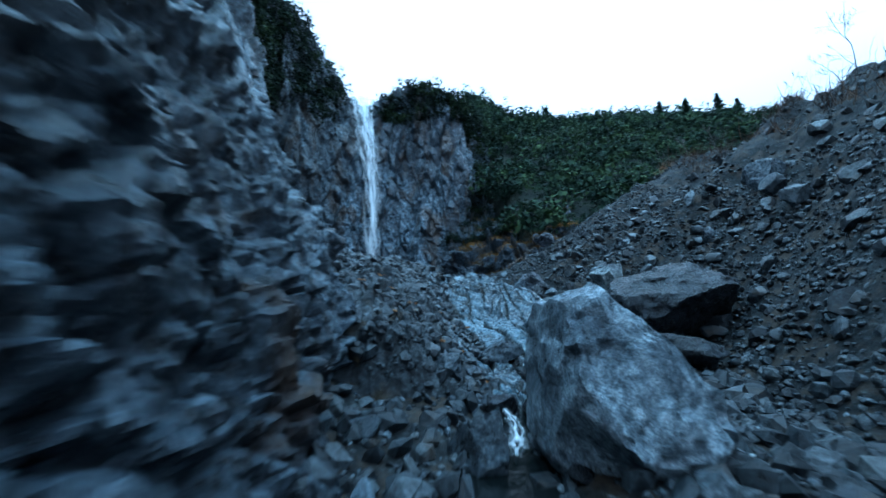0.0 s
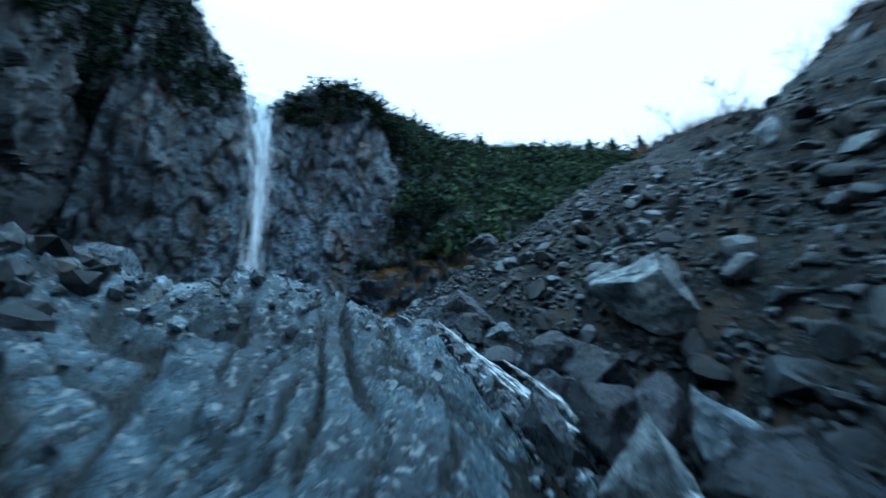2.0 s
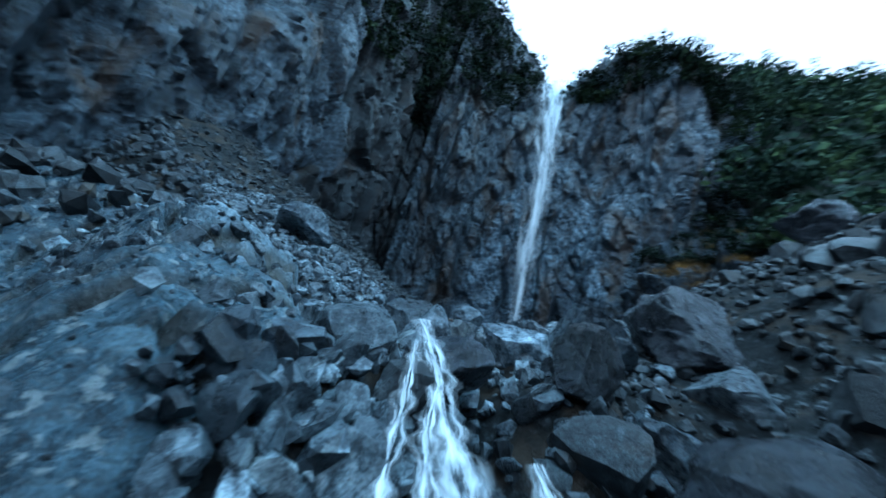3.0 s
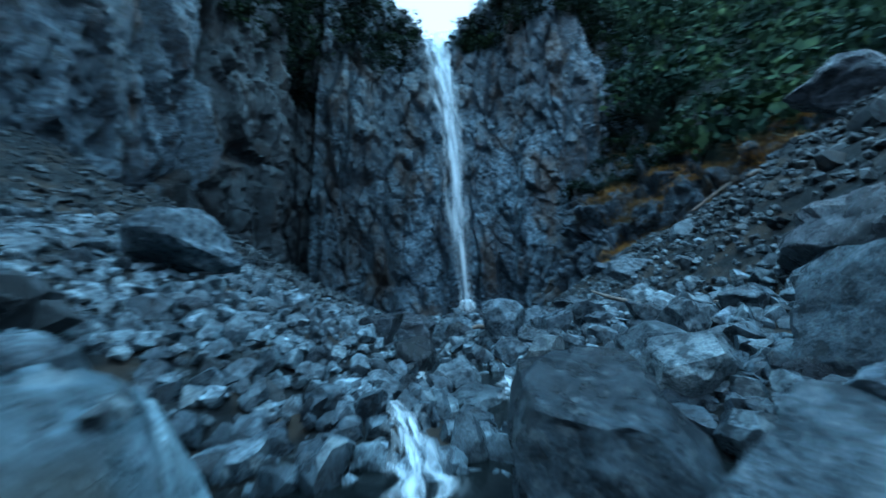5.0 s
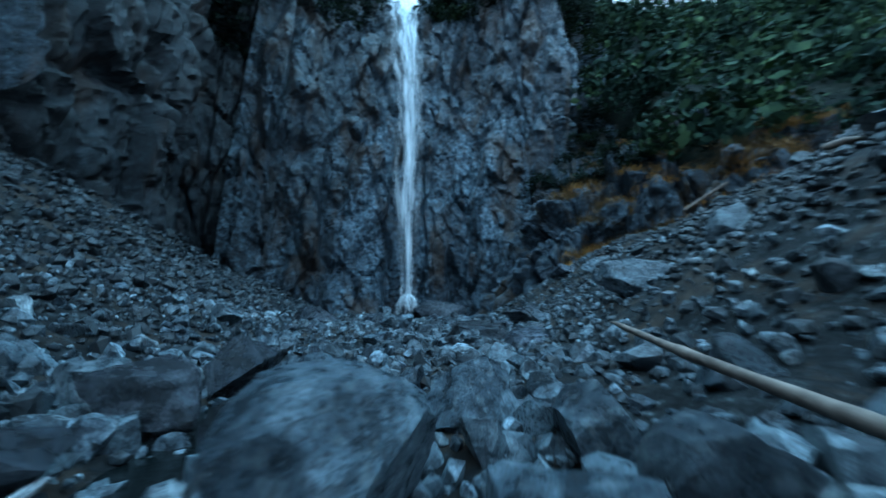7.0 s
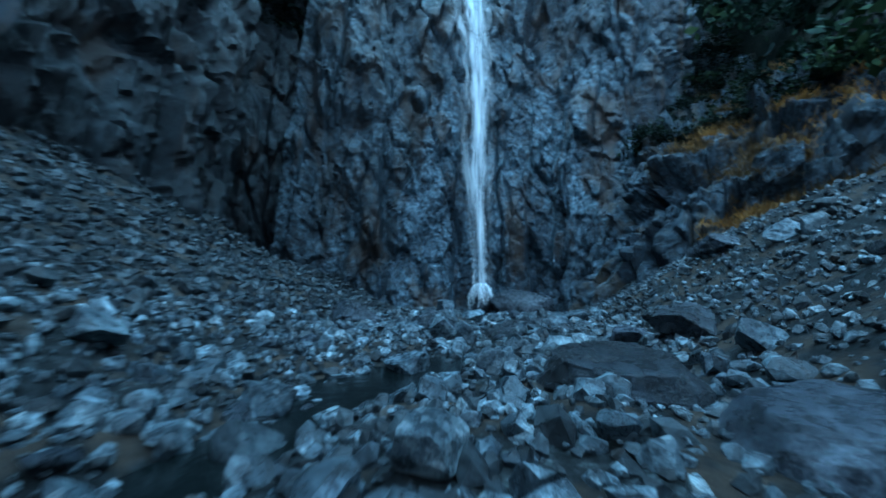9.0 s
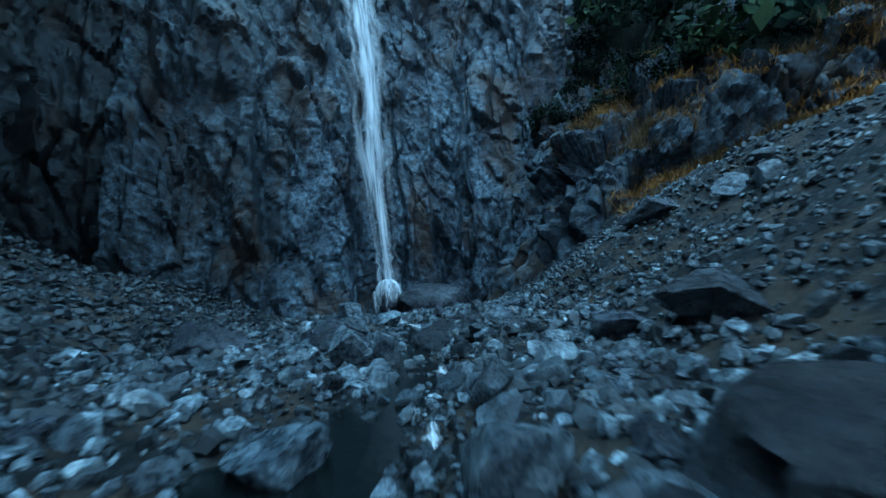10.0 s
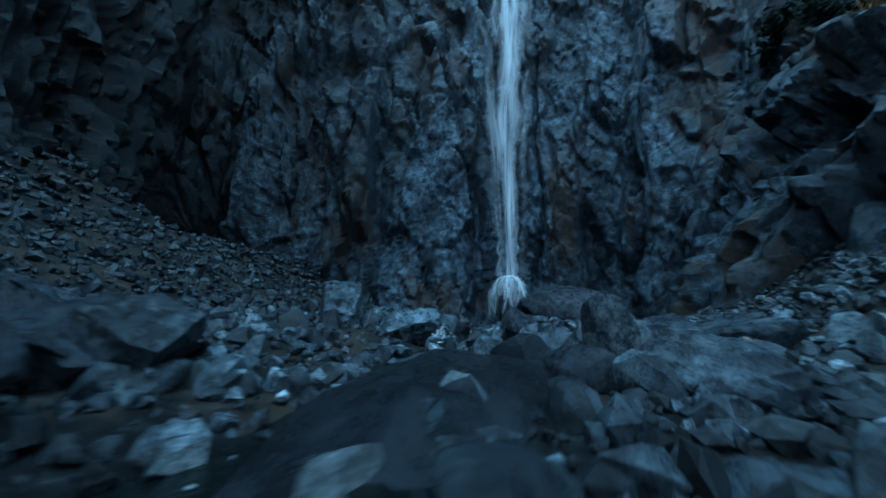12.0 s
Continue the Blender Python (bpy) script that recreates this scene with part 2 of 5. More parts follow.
def mix(n, l, fac, a, b, mode="MIX"):
    m = n.new("ShaderNodeMix")
    m.data_type, m.blend_type = "RGBA", mode
    for src, dst in ((fac, m.inputs[0]), (a, m.inputs[6]), (b, m.inputs[7])):
        if isinstance(src, (int, float)):
            dst.default_value = src
        elif isinstance(src, tuple):
            dst.default_value = (*src, 1)
        else:
            l.new(src, dst)
    return m.outputs[2]


def rock_material(name, dark, mid, light, scale=1.0, stain=None, stain_amount=0.55, rough=0.6, bump=0.5, random_by="none", veins=0.0, soil=None, moss_shade=None, streak=1.0, tone=1.0, gloss=0.4, flecks=0.0, hue=(0.92, 1.0, 1.04), grit=0.0):
    """Broken rock: mottled tones at three sizes, stains, fine cracks and grain."""
    mat, n, l, bsdf = nodes_of(name)
    dark, mid, light = (tuple(c * tone * h for c, h in zip(col, hue)) for col in (dark, mid, light))
    pos = n.new("ShaderNodeNewGeometry").outputs["Position"]
    if random_by == "object":
        co = n.new("ShaderNodeTexCoord").outputs["Object"]
        rnd = n.new("ShaderNodeObjectInfo").outputs["Random"]
    else:
        co = pos
        if streak != 1.0:
            drawn = n.new("ShaderNodeMapping")
            drawn.inputs["Scale"].default_value = (1, 1, streak)
            l.new(pos, drawn.inputs["Vector"])
            long = drawn.outputs[0]
        rnd = n.new("ShaderNodeNewGeometry").outputs["Random Per Island"] if random_by == "island" else None
    if streak == 1.0:
        long = co
    big = tex_noise(n, l, long, 0.35 * scale, 5)
    fine = tex_noise(n, l, co, 3.2 * scale, 9, 0.7)
    grain = tex_noise(n, l, co, 22 * scale, 6, 0.75)
    col = ramp(n, l, fine, [(0.4, dark), (0.5, mid), (0.61, light)])
    shade = ramp(n, l, big, [(0.4, (0.36, 0.38, 0.42)), (0.62, (1.5, 1.48, 1.45))])
    col = mix(n, l, 1.0, col, shade, "MULTIPLY")
    col = mix(n, l, 0.75, col, ramp(n, l, grain, [(0.38, (0.22, 0.23, 0.25)), (0.62, (1.75, 1.75, 1.75))]), "MULTIPLY")
    if rnd is not None:
        col = mix(n, l, 1.0, col, ramp(n, l, rnd, [(0.0, (0.22, 0.24, 0.27)), (0.4, (0.7, 0.73, 0.76)), (0.72, (1.1, 1.13, 1.16)), (0.9, (1.45, 1.38, 1.3)), (1.0, (2.2, 2.2, 2.25))]), "MULTIPLY")
    if grit:
        for size, weight in ((grit, 0.85), (grit * 2.7, 0.6)):
            grains = n.new("ShaderNodeTexVoronoi")
            grains.inputs["Scale"].default_value = size
            l.new(mix(n, l, 0.04, co, tex_noise(n, l, co, size, 2), "ADD"), grains.inputs["Vector"])
            tint = n.new("ShaderNodeSeparateColor")
            l.new(grains.outputs["Color"], tint.inputs[0])
            col = mix(n, l, weight, col, ramp(n, l, tint.outputs[0], [(0.0, (0.25, 0.26, 0.28)), (0.6, (0.9, 0.93, 0.96)), (1.0, (2.4, 2.45, 2.5))]), "MULTIPLY")
            col = mix(n, l, weight, col, ramp(n, l, grains.outputs["Distance"], [(0.3, (1.15, 1.15, 1.15)), (0.65, (0.15, 0.15, 0.15))]), "MULTIPLY")
    if stain:
        where = tex_noise(n, l, long, 0.55 * scale, 7, 0.65)
        gate = ramp(n, l, where, [(1 - stain_amount, (0, 0, 0)), (1.08 - stain_amount + 0.05, (0.75, 0.75, 0.75))])
        col = mix(n, l, gate, col, stain)
    if veins:
        wave = n.new("ShaderNodeTexVoronoi")
        wave.feature = "DISTANCE_TO_EDGE"
        wave.inputs["Scale"].default_value = 2.3 * scale
        wobble = n.new("ShaderNodeTexNoise")
        wobble.inputs["Scale"].default_value, wobble.inputs["Detail"].default_value = 1.7 * scale, 4.0
        l.new(co, wobble.inputs["Vector"])
        warp = mix(n, l, 0.35, long, wobble.outputs["Color"], "LINEAR_LIGHT")
        l.new(warp, wave.inputs["Vector"])
        line = ramp(n, l, wave.outputs["Distance"], [(0.0, (1, 1, 1)), (0.05, (0, 0, 0))])
        fade = n.new("ShaderNodeMath")
        fade.operation, fade.inputs[1].default_value = "MULTIPLY", veins
        l.new(line, fade.inputs[0])
        col = mix(n, l, fade.outputs[0], col, (0.02, 0.02, 0.022))
    if flecks:
        spot = ramp(n, l, tex_noise(n, l, co, 6.0 * scale, 4, 0.55), [(0.57, (0, 0, 0)), (0.62, (flecks, flecks, flecks))])
        col = mix(n, l, spot, col, (0.34, 0.37, 0.37))
    # Cracks are darkened here: moss, and crack shade put into the colour.
    if moss_shade:
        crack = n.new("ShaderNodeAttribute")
        crack.attribute_name = "moss_shade"
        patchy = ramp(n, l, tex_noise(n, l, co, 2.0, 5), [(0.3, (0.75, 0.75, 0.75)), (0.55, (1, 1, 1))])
        col = mix(n, l, mix(n, l, 1.0, crack.outputs["Color"], patchy, "MULTIPLY"), col, moss_shade)
    if soil:
        up = n.new("ShaderNodeSeparateXYZ")
        l.new(n.new("ShaderNodeNewGeometry").outputs["Normal"], up.inputs[0])
        dust = ramp(n, l, tex_noise(n, l, co, 1.3 * scale, 6), [(0.45, (0, 0, 0)), (0.6, (0.8, 0.8, 0.8))])
        flat = ramp(n, l, up.outputs["Z"], [(0.55, (0, 0, 0)), (0.8, (1, 1, 1))])
        col = mix(n, l, mix(n, l, 1.0, dust, flat, "MULTIPLY"), col, soil)
    l.new(col, bsdf.inputs["Base Color"])
    bsdf.inputs["Specular IOR Level"].default_value = gloss
    rr = ramp(n, l, fine, [(0.3, (rough - 0.22,) * 3), (0.7, (rough + 0.12,) * 3)])
    l.new(rr, bsdf.inputs["Roughness"])
    b1, b2 = n.new("ShaderNodeBump"), n.new("ShaderNodeBump")
    b1.inputs["Strength"].default_value, b1.inputs["Distance"].default_value = bump, 0.16 / scale
    b2.inputs["Strength"].default_value, b2.inputs["Distance"].default_value = bump, 0.035 / scale
    l.new(fine, b1.inputs["Height"])
    l.new(grain, b2.inputs["Height"])
    l.new(b1.outputs[0], b2.inputs["Normal"])
    l.new(b2.outputs[0], bsdf.inputs["Normal"])
    return mat


def leaf_material(name, dark, light, rough=0.6):
    mat, n, l, bsdf = nodes_of(name)
    geo = n.new("ShaderNodeNewGeometry")
    clump = tex_noise(n, l, geo.outputs["Position"], 0.22, 5)
    a = ramp(n, l, geo.outputs["Random Per Island"], [(0.0, dark), (1.0, light)])
    col = mix(n, l, 1.0, a, ramp(n, l, clump, [(0.38, (0.3, 0.36, 0.42)), (0.5, (1.0, 1.0, 1.0)), (0.64, (2.6, 2.3, 1.6))]), "MULTIPLY")
    l.new(col, bsdf.inputs["Base Color"])
    bsdf.inputs["Roughness"].default_value = rough
    bsdf.inputs["Specular IOR Level"].default_value = 0.15
    return mat


CLIFF = rock_material("cliff_rock", (0.0153, 0.0179, 0.0229), (0.085, 0.0978, 0.119), (0.289, 0.306, 0.3315), 0.8, stain=(0.06, 0.038, 0.022), stain_amount=0.5, bump=1.0, rough=0.42, streak=0.3, tone=0.76, gloss=0.45, veins=0.55, hue=(0.83, 1.0, 1.1))
# CLIFF's colours at a lower tone, which puts the left walls' shade in colour.
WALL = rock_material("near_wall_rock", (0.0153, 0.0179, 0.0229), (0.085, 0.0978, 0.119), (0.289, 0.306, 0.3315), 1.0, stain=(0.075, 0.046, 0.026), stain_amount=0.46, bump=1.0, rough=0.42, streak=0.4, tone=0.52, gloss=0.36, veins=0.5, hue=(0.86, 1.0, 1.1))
OUTROCK = rock_material("outcrop_rock", (0.0153, 0.0179, 0.0229), (0.08, 0.095, 0.119), (0.26, 0.29, 0.33), 1.1, stain=(0.05, 0.034, 0.016), stain_amount=0.5, bump=1.0, rough=0.5, streak=0.5, tone=0.44, gloss=0.25, veins=0.5, hue=(0.88, 1.0, 1.08))
# Darker cliff rock: the gully's shade is put into its colour.
SHADEDCLIFF = rock_material("shaded_cliff_rock", (0.006, 0.0066, 0.0084), (0.018, 0.0204, 0.0252), (0.066, 0.072, 0.081), 0.9, stain=(0.03, 0.019, 0.012), stain_amount=0.48, bump=1.0, rough=0.5, streak=0.3, tone=0.5, gloss=0.3, veins=0.4)
SLAB = rock_material("slab_rock", (0.055, 0.076, 0.095), (0.1, 0.135, 0.165), (0.16, 0.2, 0.23), 1.7, rough=0.34, bump=1.0, veins=0.55, moss_shade=(0.009, 0.009, 0.007), tone=0.72, gloss=0.5, flecks=0.8, hue=(0.86, 1.0, 1.06))
MIDCLIFF = rock_material("brown_cliff_rock", (0.0093, 0.0102, 0.0119), (0.0425, 0.0467, 0.0553), (0.1615, 0.1742, 0.1913), 0.8, stain=(0.04, 0.026, 0.016), stain_amount=0.5, bump=1.0, rough=0.5, streak=0.3, tone=0.8, gloss=0.3, veins=0.5, hue=(0.86, 1.0, 1.08))
PALESLAB = rock_material("pale_slab_rock", (0.08, 0.095, 0.105), (0.2, 0.24, 0.265), (0.35, 0.39, 0.41), 1.4, rough=0.4, bump=0.7, moss_shade=(0.06, 0.06, 0.05), tone=1, flecks=0.3)
BANK = rock_material("broken_bank_rock", (0.012, 0.013, 0.015), (0.05, 0.055, 0.06), (0.17, 0.18, 0.19), 1.6, stain=(0.05, 0.036, 0.018), stain_amount=0.47, rough=0.6, bump=0.8, tone=0.5, gloss=0.3)
BOULDER = rock_material("boulder_rock", (0.0456, 0.0558, 0.0659), (0.1318, 0.1521, 0.1724), (0.2839, 0.3042, 0.3245), 2.6, rough=0.36, bump=1.0, random_by="object", tone=0.72, veins=0.6, flecks=0.2)
DARKROCK = rock_material("dark_wet_rock", (0.0234, 0.025, 0.0312), (0.0585, 0.0608, 0.0741), (0.117, 0.1209, 0.1404), 1.6, rough=0.34, bump=1.0, random_by="object", tone=0.66, veins=0.5)
PALEROCK = rock_material("pale_rock", (0.1256, 0.139, 0.148), (0.2512, 0.2691, 0.2781), (0.4485, 0.4664, 0.4664), 2.2, rough=0.4, bump=0.9, random_by="object", tone=0.65)
BIGROCK = rock_material("great_boulder_rock", (0.069, 0.0805, 0.092), (0.184, 0.207, 0.23), (0.3795, 0.4025, 0.4255), 1.8, rough=0.42, bump=1.0, tone=1, veins=0.4, flecks=0.2)
PEBBLE = rock_material("pebble_rock", (0.0509, 0.0565, 0.0645), (0.147, 0.164, 0.1786), (0.3167, 0.3393, 0.3506), 3.0, rough=0.36, bump=0.6, random_by="island", tone=0.62)
SCREE = rock_material("scree_rock", (0.03, 0.033, 0.038), (0.085, 0.093, 0.1), (0.19, 0.2, 0.21), 3.0, stain=(0.045, 0.034, 0.024), stain_amount=0.44, rough=0.45, bump=0.6, random_by="island", tone=0.35, gloss=0.3)
# Scree rock darkened for the left bank: the wall's shade is in the colour.
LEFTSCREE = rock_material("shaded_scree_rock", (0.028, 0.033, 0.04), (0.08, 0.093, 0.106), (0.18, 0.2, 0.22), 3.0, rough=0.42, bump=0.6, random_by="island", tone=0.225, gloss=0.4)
RUBBLE = rock_material("bank_rubble_rock", (0.016, 0.018, 0.021), (0.055, 0.06, 0.066), (0.15, 0.16, 0.17), 3.0, stain=(0.07, 0.05, 0.022), stain_amount=0.42, rough=0.5, bump=0.6, random_by="island", tone=0.5, gloss=0.35)
GROUND = rock_material("gravel_soil", (0.015, 0.0158, 0.0158), (0.0413, 0.0413, 0.0398), (0.105, 0.105, 0.1035), 2.5, stain=(0.05, 0.037, 0.025), stain_amount=0.52, rough=0.85, bump=1.0, tone=0.5, gloss=0.2, grit=9.0)
HILL = rock_material("forest_soil", (0.02, 0.025, 0.02), (0.04, 0.045, 0.03), (0.07, 0.07, 0.05), 0.8, rough=0.9, bump=0.6, tone=0.4, gloss=0.1)
LEAF = leaf_material("dark_foliage", (0.005, 0.010, 0.007), (0.018, 0.029, 0.014), 0.9)
HILLLEAF = leaf_material("hillside_foliage", (0.018, 0.033, 0.022), (0.036, 0.058, 0.032), 0.9)
NEEDLE = leaf_material("conifer_needles", (0.010, 0.024, 0.016), (0.03, 0.055, 0.032))
DRYGRASS = leaf_material("dry_grass", (0.1, 0.058, 0.02), (0.2, 0.125, 0.042))
SHRUB = leaf_material("bare_russet_shrub", (0.05, 0.032, 0.022), (0.12, 0.075, 0.05))


def simple(name, a, b, scale, rough, bump=0.3):
    mat, n, l, bsdf = nodes_of(name)
    co = n.new("ShaderNodeTexCoord").outputs["Object"]
    f = tex_noise(n, l, co, scale, 6)
    l.new(ramp(n, l, f, [(0.3, a), (0.7, b)]), bsdf.inputs["Base Color"])
    bsdf.inputs["Roughness"].default_value = rough
    bp = n.new("ShaderNodeBump")
    bp.inputs["Strength"].default_value, bp.inputs["Distance"].default_value = bump, 0.02
    l.new(f, bp.inputs["Height"])
    l.new(bp.outputs[0], bsdf.inputs["Normal"])
    return mat


def water_material(name, cover, stretch):
    """Falling water: white threads of foam with gaps between them."""
    mat, n, l, bsdf = nodes_of(name)
    uv = n.new("ShaderNodeTexCoord").outputs["UV"]
    mp = n.new("ShaderNodeMapping")
    mp.inputs["Scale"].default_value = stretch
    l.new(uv, mp.inputs["Vector"])
    f = tex_noise(n, l, mp.outputs[0], 1.0, 4, 0.5)
    edge = n.new("ShaderNodeSeparateXYZ")
    l.new(uv, edge.inputs[0])
    side = ramp(n, l, edge.outputs["X"], [(0.02, (0, 0, 0)), (0.45, (1, 1, 1)), (0.55, (1, 1, 1)), (0.98, (0, 0, 0))])
    body = ramp(n, l, f, [(0.55 - cover, (0, 0, 0)), (0.85 - cover * 0.6, (1, 1, 1))])
    alpha = mix(n, l, 1.0, side, body, "MULTIPLY")
    l.new(alpha, bsdf.inputs["Alpha"])
    bsdf.inputs["Base Color"].default_value = (0.86, 0.9, 0.93, 1)
    bsdf.inputs["Roughness"].default_value = 0.35
    return mat


FALL = water_material("falling_water", 0.22, (9, 1.2, 1))
SPRAY = water_material("spray", 0.13, (7, 1.0, 1))
FOAM = water_material("foaming_stream", 0.17, (6, 26, 1))
POOL, pn, pl, pb = nodes_of("stream_water")
pb.inputs["Base Color"].default_value = (0.004, 0.005, 0.005, 1)
pb.inputs["IOR"].default_value = 1.33
pb.inputs["Roughness"].default_value = 0.06
pbump = pn.new("ShaderNodeBump")
pbump.inputs["Strength"].default_value, pbump.inputs["Distance"].default_value = 0.5, 0.03
pl.new(tex_noise(pn, pl, pn.new("ShaderNodeNewGeometry").outputs["Position"], 5.0, 5), pbump.inputs["Height"])
pl.new(pbump.outputs[0], pb.inputs["Normal"])
BARK = simple("weathered_wood", (0.05, 0.035, 0.025), (0.24, 0.19, 0.15), 9, 0.8, 0.6)
TWIG = simple("grey_twigs", (0.05, 0.045, 0.04), (0.12, 0.105, 0.095), 4, 0.9)
RUST = simple("orange_brown_leaves", (0.16, 0.07, 0.02), (0.34, 0.17, 0.05), 6, 0.8)


# ---- ground ----
def bed_height(y):
    return np.interp(y, [-60, -10, 0, 8, 13, 17, 18.4, 19.2, 19.8, 21, 24, 30, 36, 40, 44, 52], [-6, -1.2, -0.3, 0.55, 1.2, 1.9, 2.8, 3.6, 3.95, 4.1, 4.33, 4.4, 4.42, 4.6, 4.5, 3.85])


def right_toe(y):
    return np.interp(y, [-20, 0, 8, 13, 18, 22, 24, 26, 28, 30, 33, 36, 38, 40.7, 44, 48, 54], [6, 5.5, 6.6, 8, 7.6, 6.3, 4.9, 3.4, 2.4, 1.5, 0.7, 0.05, 0.0, -1.4, -2.2, -3.4, -5])


def left_toe(y):
    return np.interp(y, [-20, 0, 8, 13, 17, 18.6, 22.3, 24, 25.3, 27.5, 30, 33, 36, 44, 52], [-1.5, -1.0, -1.2, -3, -1.5, 0.9, 0.6, -0.8, -1.5, -2.9, -4.3, -6.0, -8.2, -12.8, -15.5])


def channel(y):
    """The stream's middle."""
    return np.interp(y, [-20, 0, 8, 13, 17, 19.2, 21, 24, 27, 30, 34, 36, 38, 40, 44, 52], [0.8, 0.7, 1.2, 4.6, 6.6, 4.9, 2.6, 0.2, -1.0, -2.2, -2.1, -2.7, -3.5, -4.4, -6.5, -10])


def hump_height(x, y):
    """The bedrock hump beside the stream: a broken bank, then a steep rounded face with a broad back behind it."""
    bank = np.minimum(-1.84 - 0.38 * x + 0.378 * y, 4.85)
    face = np.interp(y, [6, 8.5, 11, 13, 14.6, 15.75, 16.15, 16.6, 17.1, 17.5, 17.9, 18.6, 19.3], [-0.6, 0.5, 1.2, 1.75, 2.25, 2.62, 3.05, 3.6, 4.2, 4.68, 4.82, 4.6, 4.4])
    face = np.minimum(face, np.interp(x, [0.5, 1.9, 2.6, 3.3, 4.2], [4.8, 4.75, 4.4, 4.12, 3.95]) - 0.25 * np.maximum(0, y - 18.0)) - 0.12
    h = bank + (face - bank) * smooth(-0.9, 1.0, x)
    h = h - 2.0 * np.maximum(0, y - 19.3 + 0.6 * np.clip(x - 1.2, 0, 1.6) - 0.3 * np.maximum(-x, 0))
    h = h - 1.9 * np.maximum(0, x - 2.8 + 0.9 * (y - 18.7)) * smooth(17.7, 18.5, y)
    h = h - 1.3 * np.maximum(0, x - 4.0) - 2.2 * np.maximum(0, 8.6 - y)
    return np.where(x < 7, h, -9)


def ground_height(x, y, detail=True):
    z = bed_height(y)
    d = np.maximum(x - right_toe(y), 0)
    s = np.interp(y, [0, 16, 19, 23, 60], [1.12, 1.06, 0.93, 0.62, 0.62])
    soft = np.interp(y, [19, 23], [0.6, 0.25])
    crest = np.interp(y, [-30, 0, 20, 40, 60], [21, 21, 21, 19.5, 18])
    over = np.maximum(x - crest, 0)
    knee = np.interp(y, [29, 33, 40, 60], [20, 6.2, 6.4, 6.8])
    easy = np.interp(y, [29, 33, 40], [0.62, 0.42, 0.3])
    right = (np.sqrt(np.minimum(d, knee) ** 2 + soft) - np.sqrt(soft)) * s + easy * np.maximum(d - knee, 0)
    right = right - np.maximum(0, over) * (s + 0.15)
    right = np.maximum(right, 7 * smooth(0, 1, d / 10) * (1 - smooth(19, 24, y)))
    e = np.maximum(left_toe(y) - x, 0)
    left = np.where(e < 6, 0.42 * e, 2.52 + 0.62 * (np.minimum(e, np.interp(y, [33, 40], [16, 6])) - 6))
    z = z + right + left * smooth(16, 24, y) + left * (1 - smooth(16, 24, y)) * 0.9
    z = z + 0.17 * np.clip(x - 1.5, 0, 4.5) * smooth(21.5, 24, y) * (1 - smooth(28, 31, y))
    hump = hump_height(x, y) - 0.6
    w = 0.25
    z = np.where(hump > z - 3, w * np.logaddexp(z / w, hump / w), z)
    # the rubble apron under the cascade
    apron = 3.92 - 0.97 * (x - 4.35) + 0.4 * (y - 18.4) - 3 * np.maximum(0, 4.2 - x) - 2.5 * np.maximum(0, x - 6.3) - 1.5 * np.maximum(0, y - 18.9) - 0.6 * np.maximum(0, 17.2 - y)
    z = np.where(apron > z - 2, 0.12 * np.logaddexp(z / 0.12, apron / 0.12), z)
    # stream bed and pool
    z = z - np.interp(y, [0, 22, 24, 60], [0.45, 0.4, 0.3, 0.3]) * np.exp(-((x - channel(y)) / 0.8) ** 2)
    z = z - 0.45 * np.exp(-((x - 2.9) / 0.9) ** 2 - ((y - 19.2) / 0.75) ** 2)
    z = z - 0.7 * smooth(5.2, 6.2, x) * (1 - smooth(7.5, 9, x)) * smooth(18.2, 19.5, y) * (1 - smooth(20.3, 21.5, y))
    # the scree ends at the foot of the outcrop
    foot = np.interp(x, [-4, -2.6, -1.2, 0.6, 3.4, 6, 9, 14, 19, 30], [58, 53, 49, 46.4, 45.8, 46, 46.6, 45.5, 44.5, 44.5])
    z = z - 5 * smooth(1.2, 3.5, y - foot)
    if detail:
        p = np.stack([x.ravel(), y.ravel(), z.ravel()], 1)
        n = 0.20 * fbm(p / 2.6, 4, 3) + 0.07 * fbm(p / 0.5, 3, 9)
        n = n + smooth(2, 8, d).ravel() * (0.55 * fbm(p / 4.0, 4, 21) + 0.2 * blocky(p, 1.1, (1, 1, 1), 5))
        z = z + n.reshape(z.shape)
    return z


def spread(lo, hi, step, far, n):
    a = np.arange(lo, hi + step, step)
    g = np.geomspace(step, far, n).cumsum()
    g = g / g[-1] * far
    return np.concatenate([lo - g[::-1], a, hi + g])


GX, GY = spread(-14, 22, 0.16, 700, 26), spread(-5, 52, 0.16, 700, 26)
gx, gy = np.meshgrid(GX, GY, indexing="ij")
gz = ground_height(gx, gy)
ground = new("ground", mesh_of("ground", np.stack([gx, gy, gz], -1).reshape(-1, 3), grid_faces(len(GX), len(GY)), GROUND))
tagged(ground, "grey gravel and brown soil floor of a steep gorge", "ground", kind="structure")


def height_at(x, y):
    """The ground's height at a place, by its grid."""
    i = int(np.clip(np.searchsorted(GX, x) - 1, 0, len(GX) - 2))
    j = int(np.clip(np.searchsorted(GY, y) - 1, 0, len(GY) - 2))
    a, b = (x - GX[i]) / (GX[i + 1] - GX[i]), (y - GY[j]) / (GY[j + 1] - GY[j])
    return (gz[i, j] * (1 - a) + gz[i + 1, j] * a) * (1 - b) + (gz[i, j + 1] * (1 - a) + gz[i + 1, j + 1] * a) * b


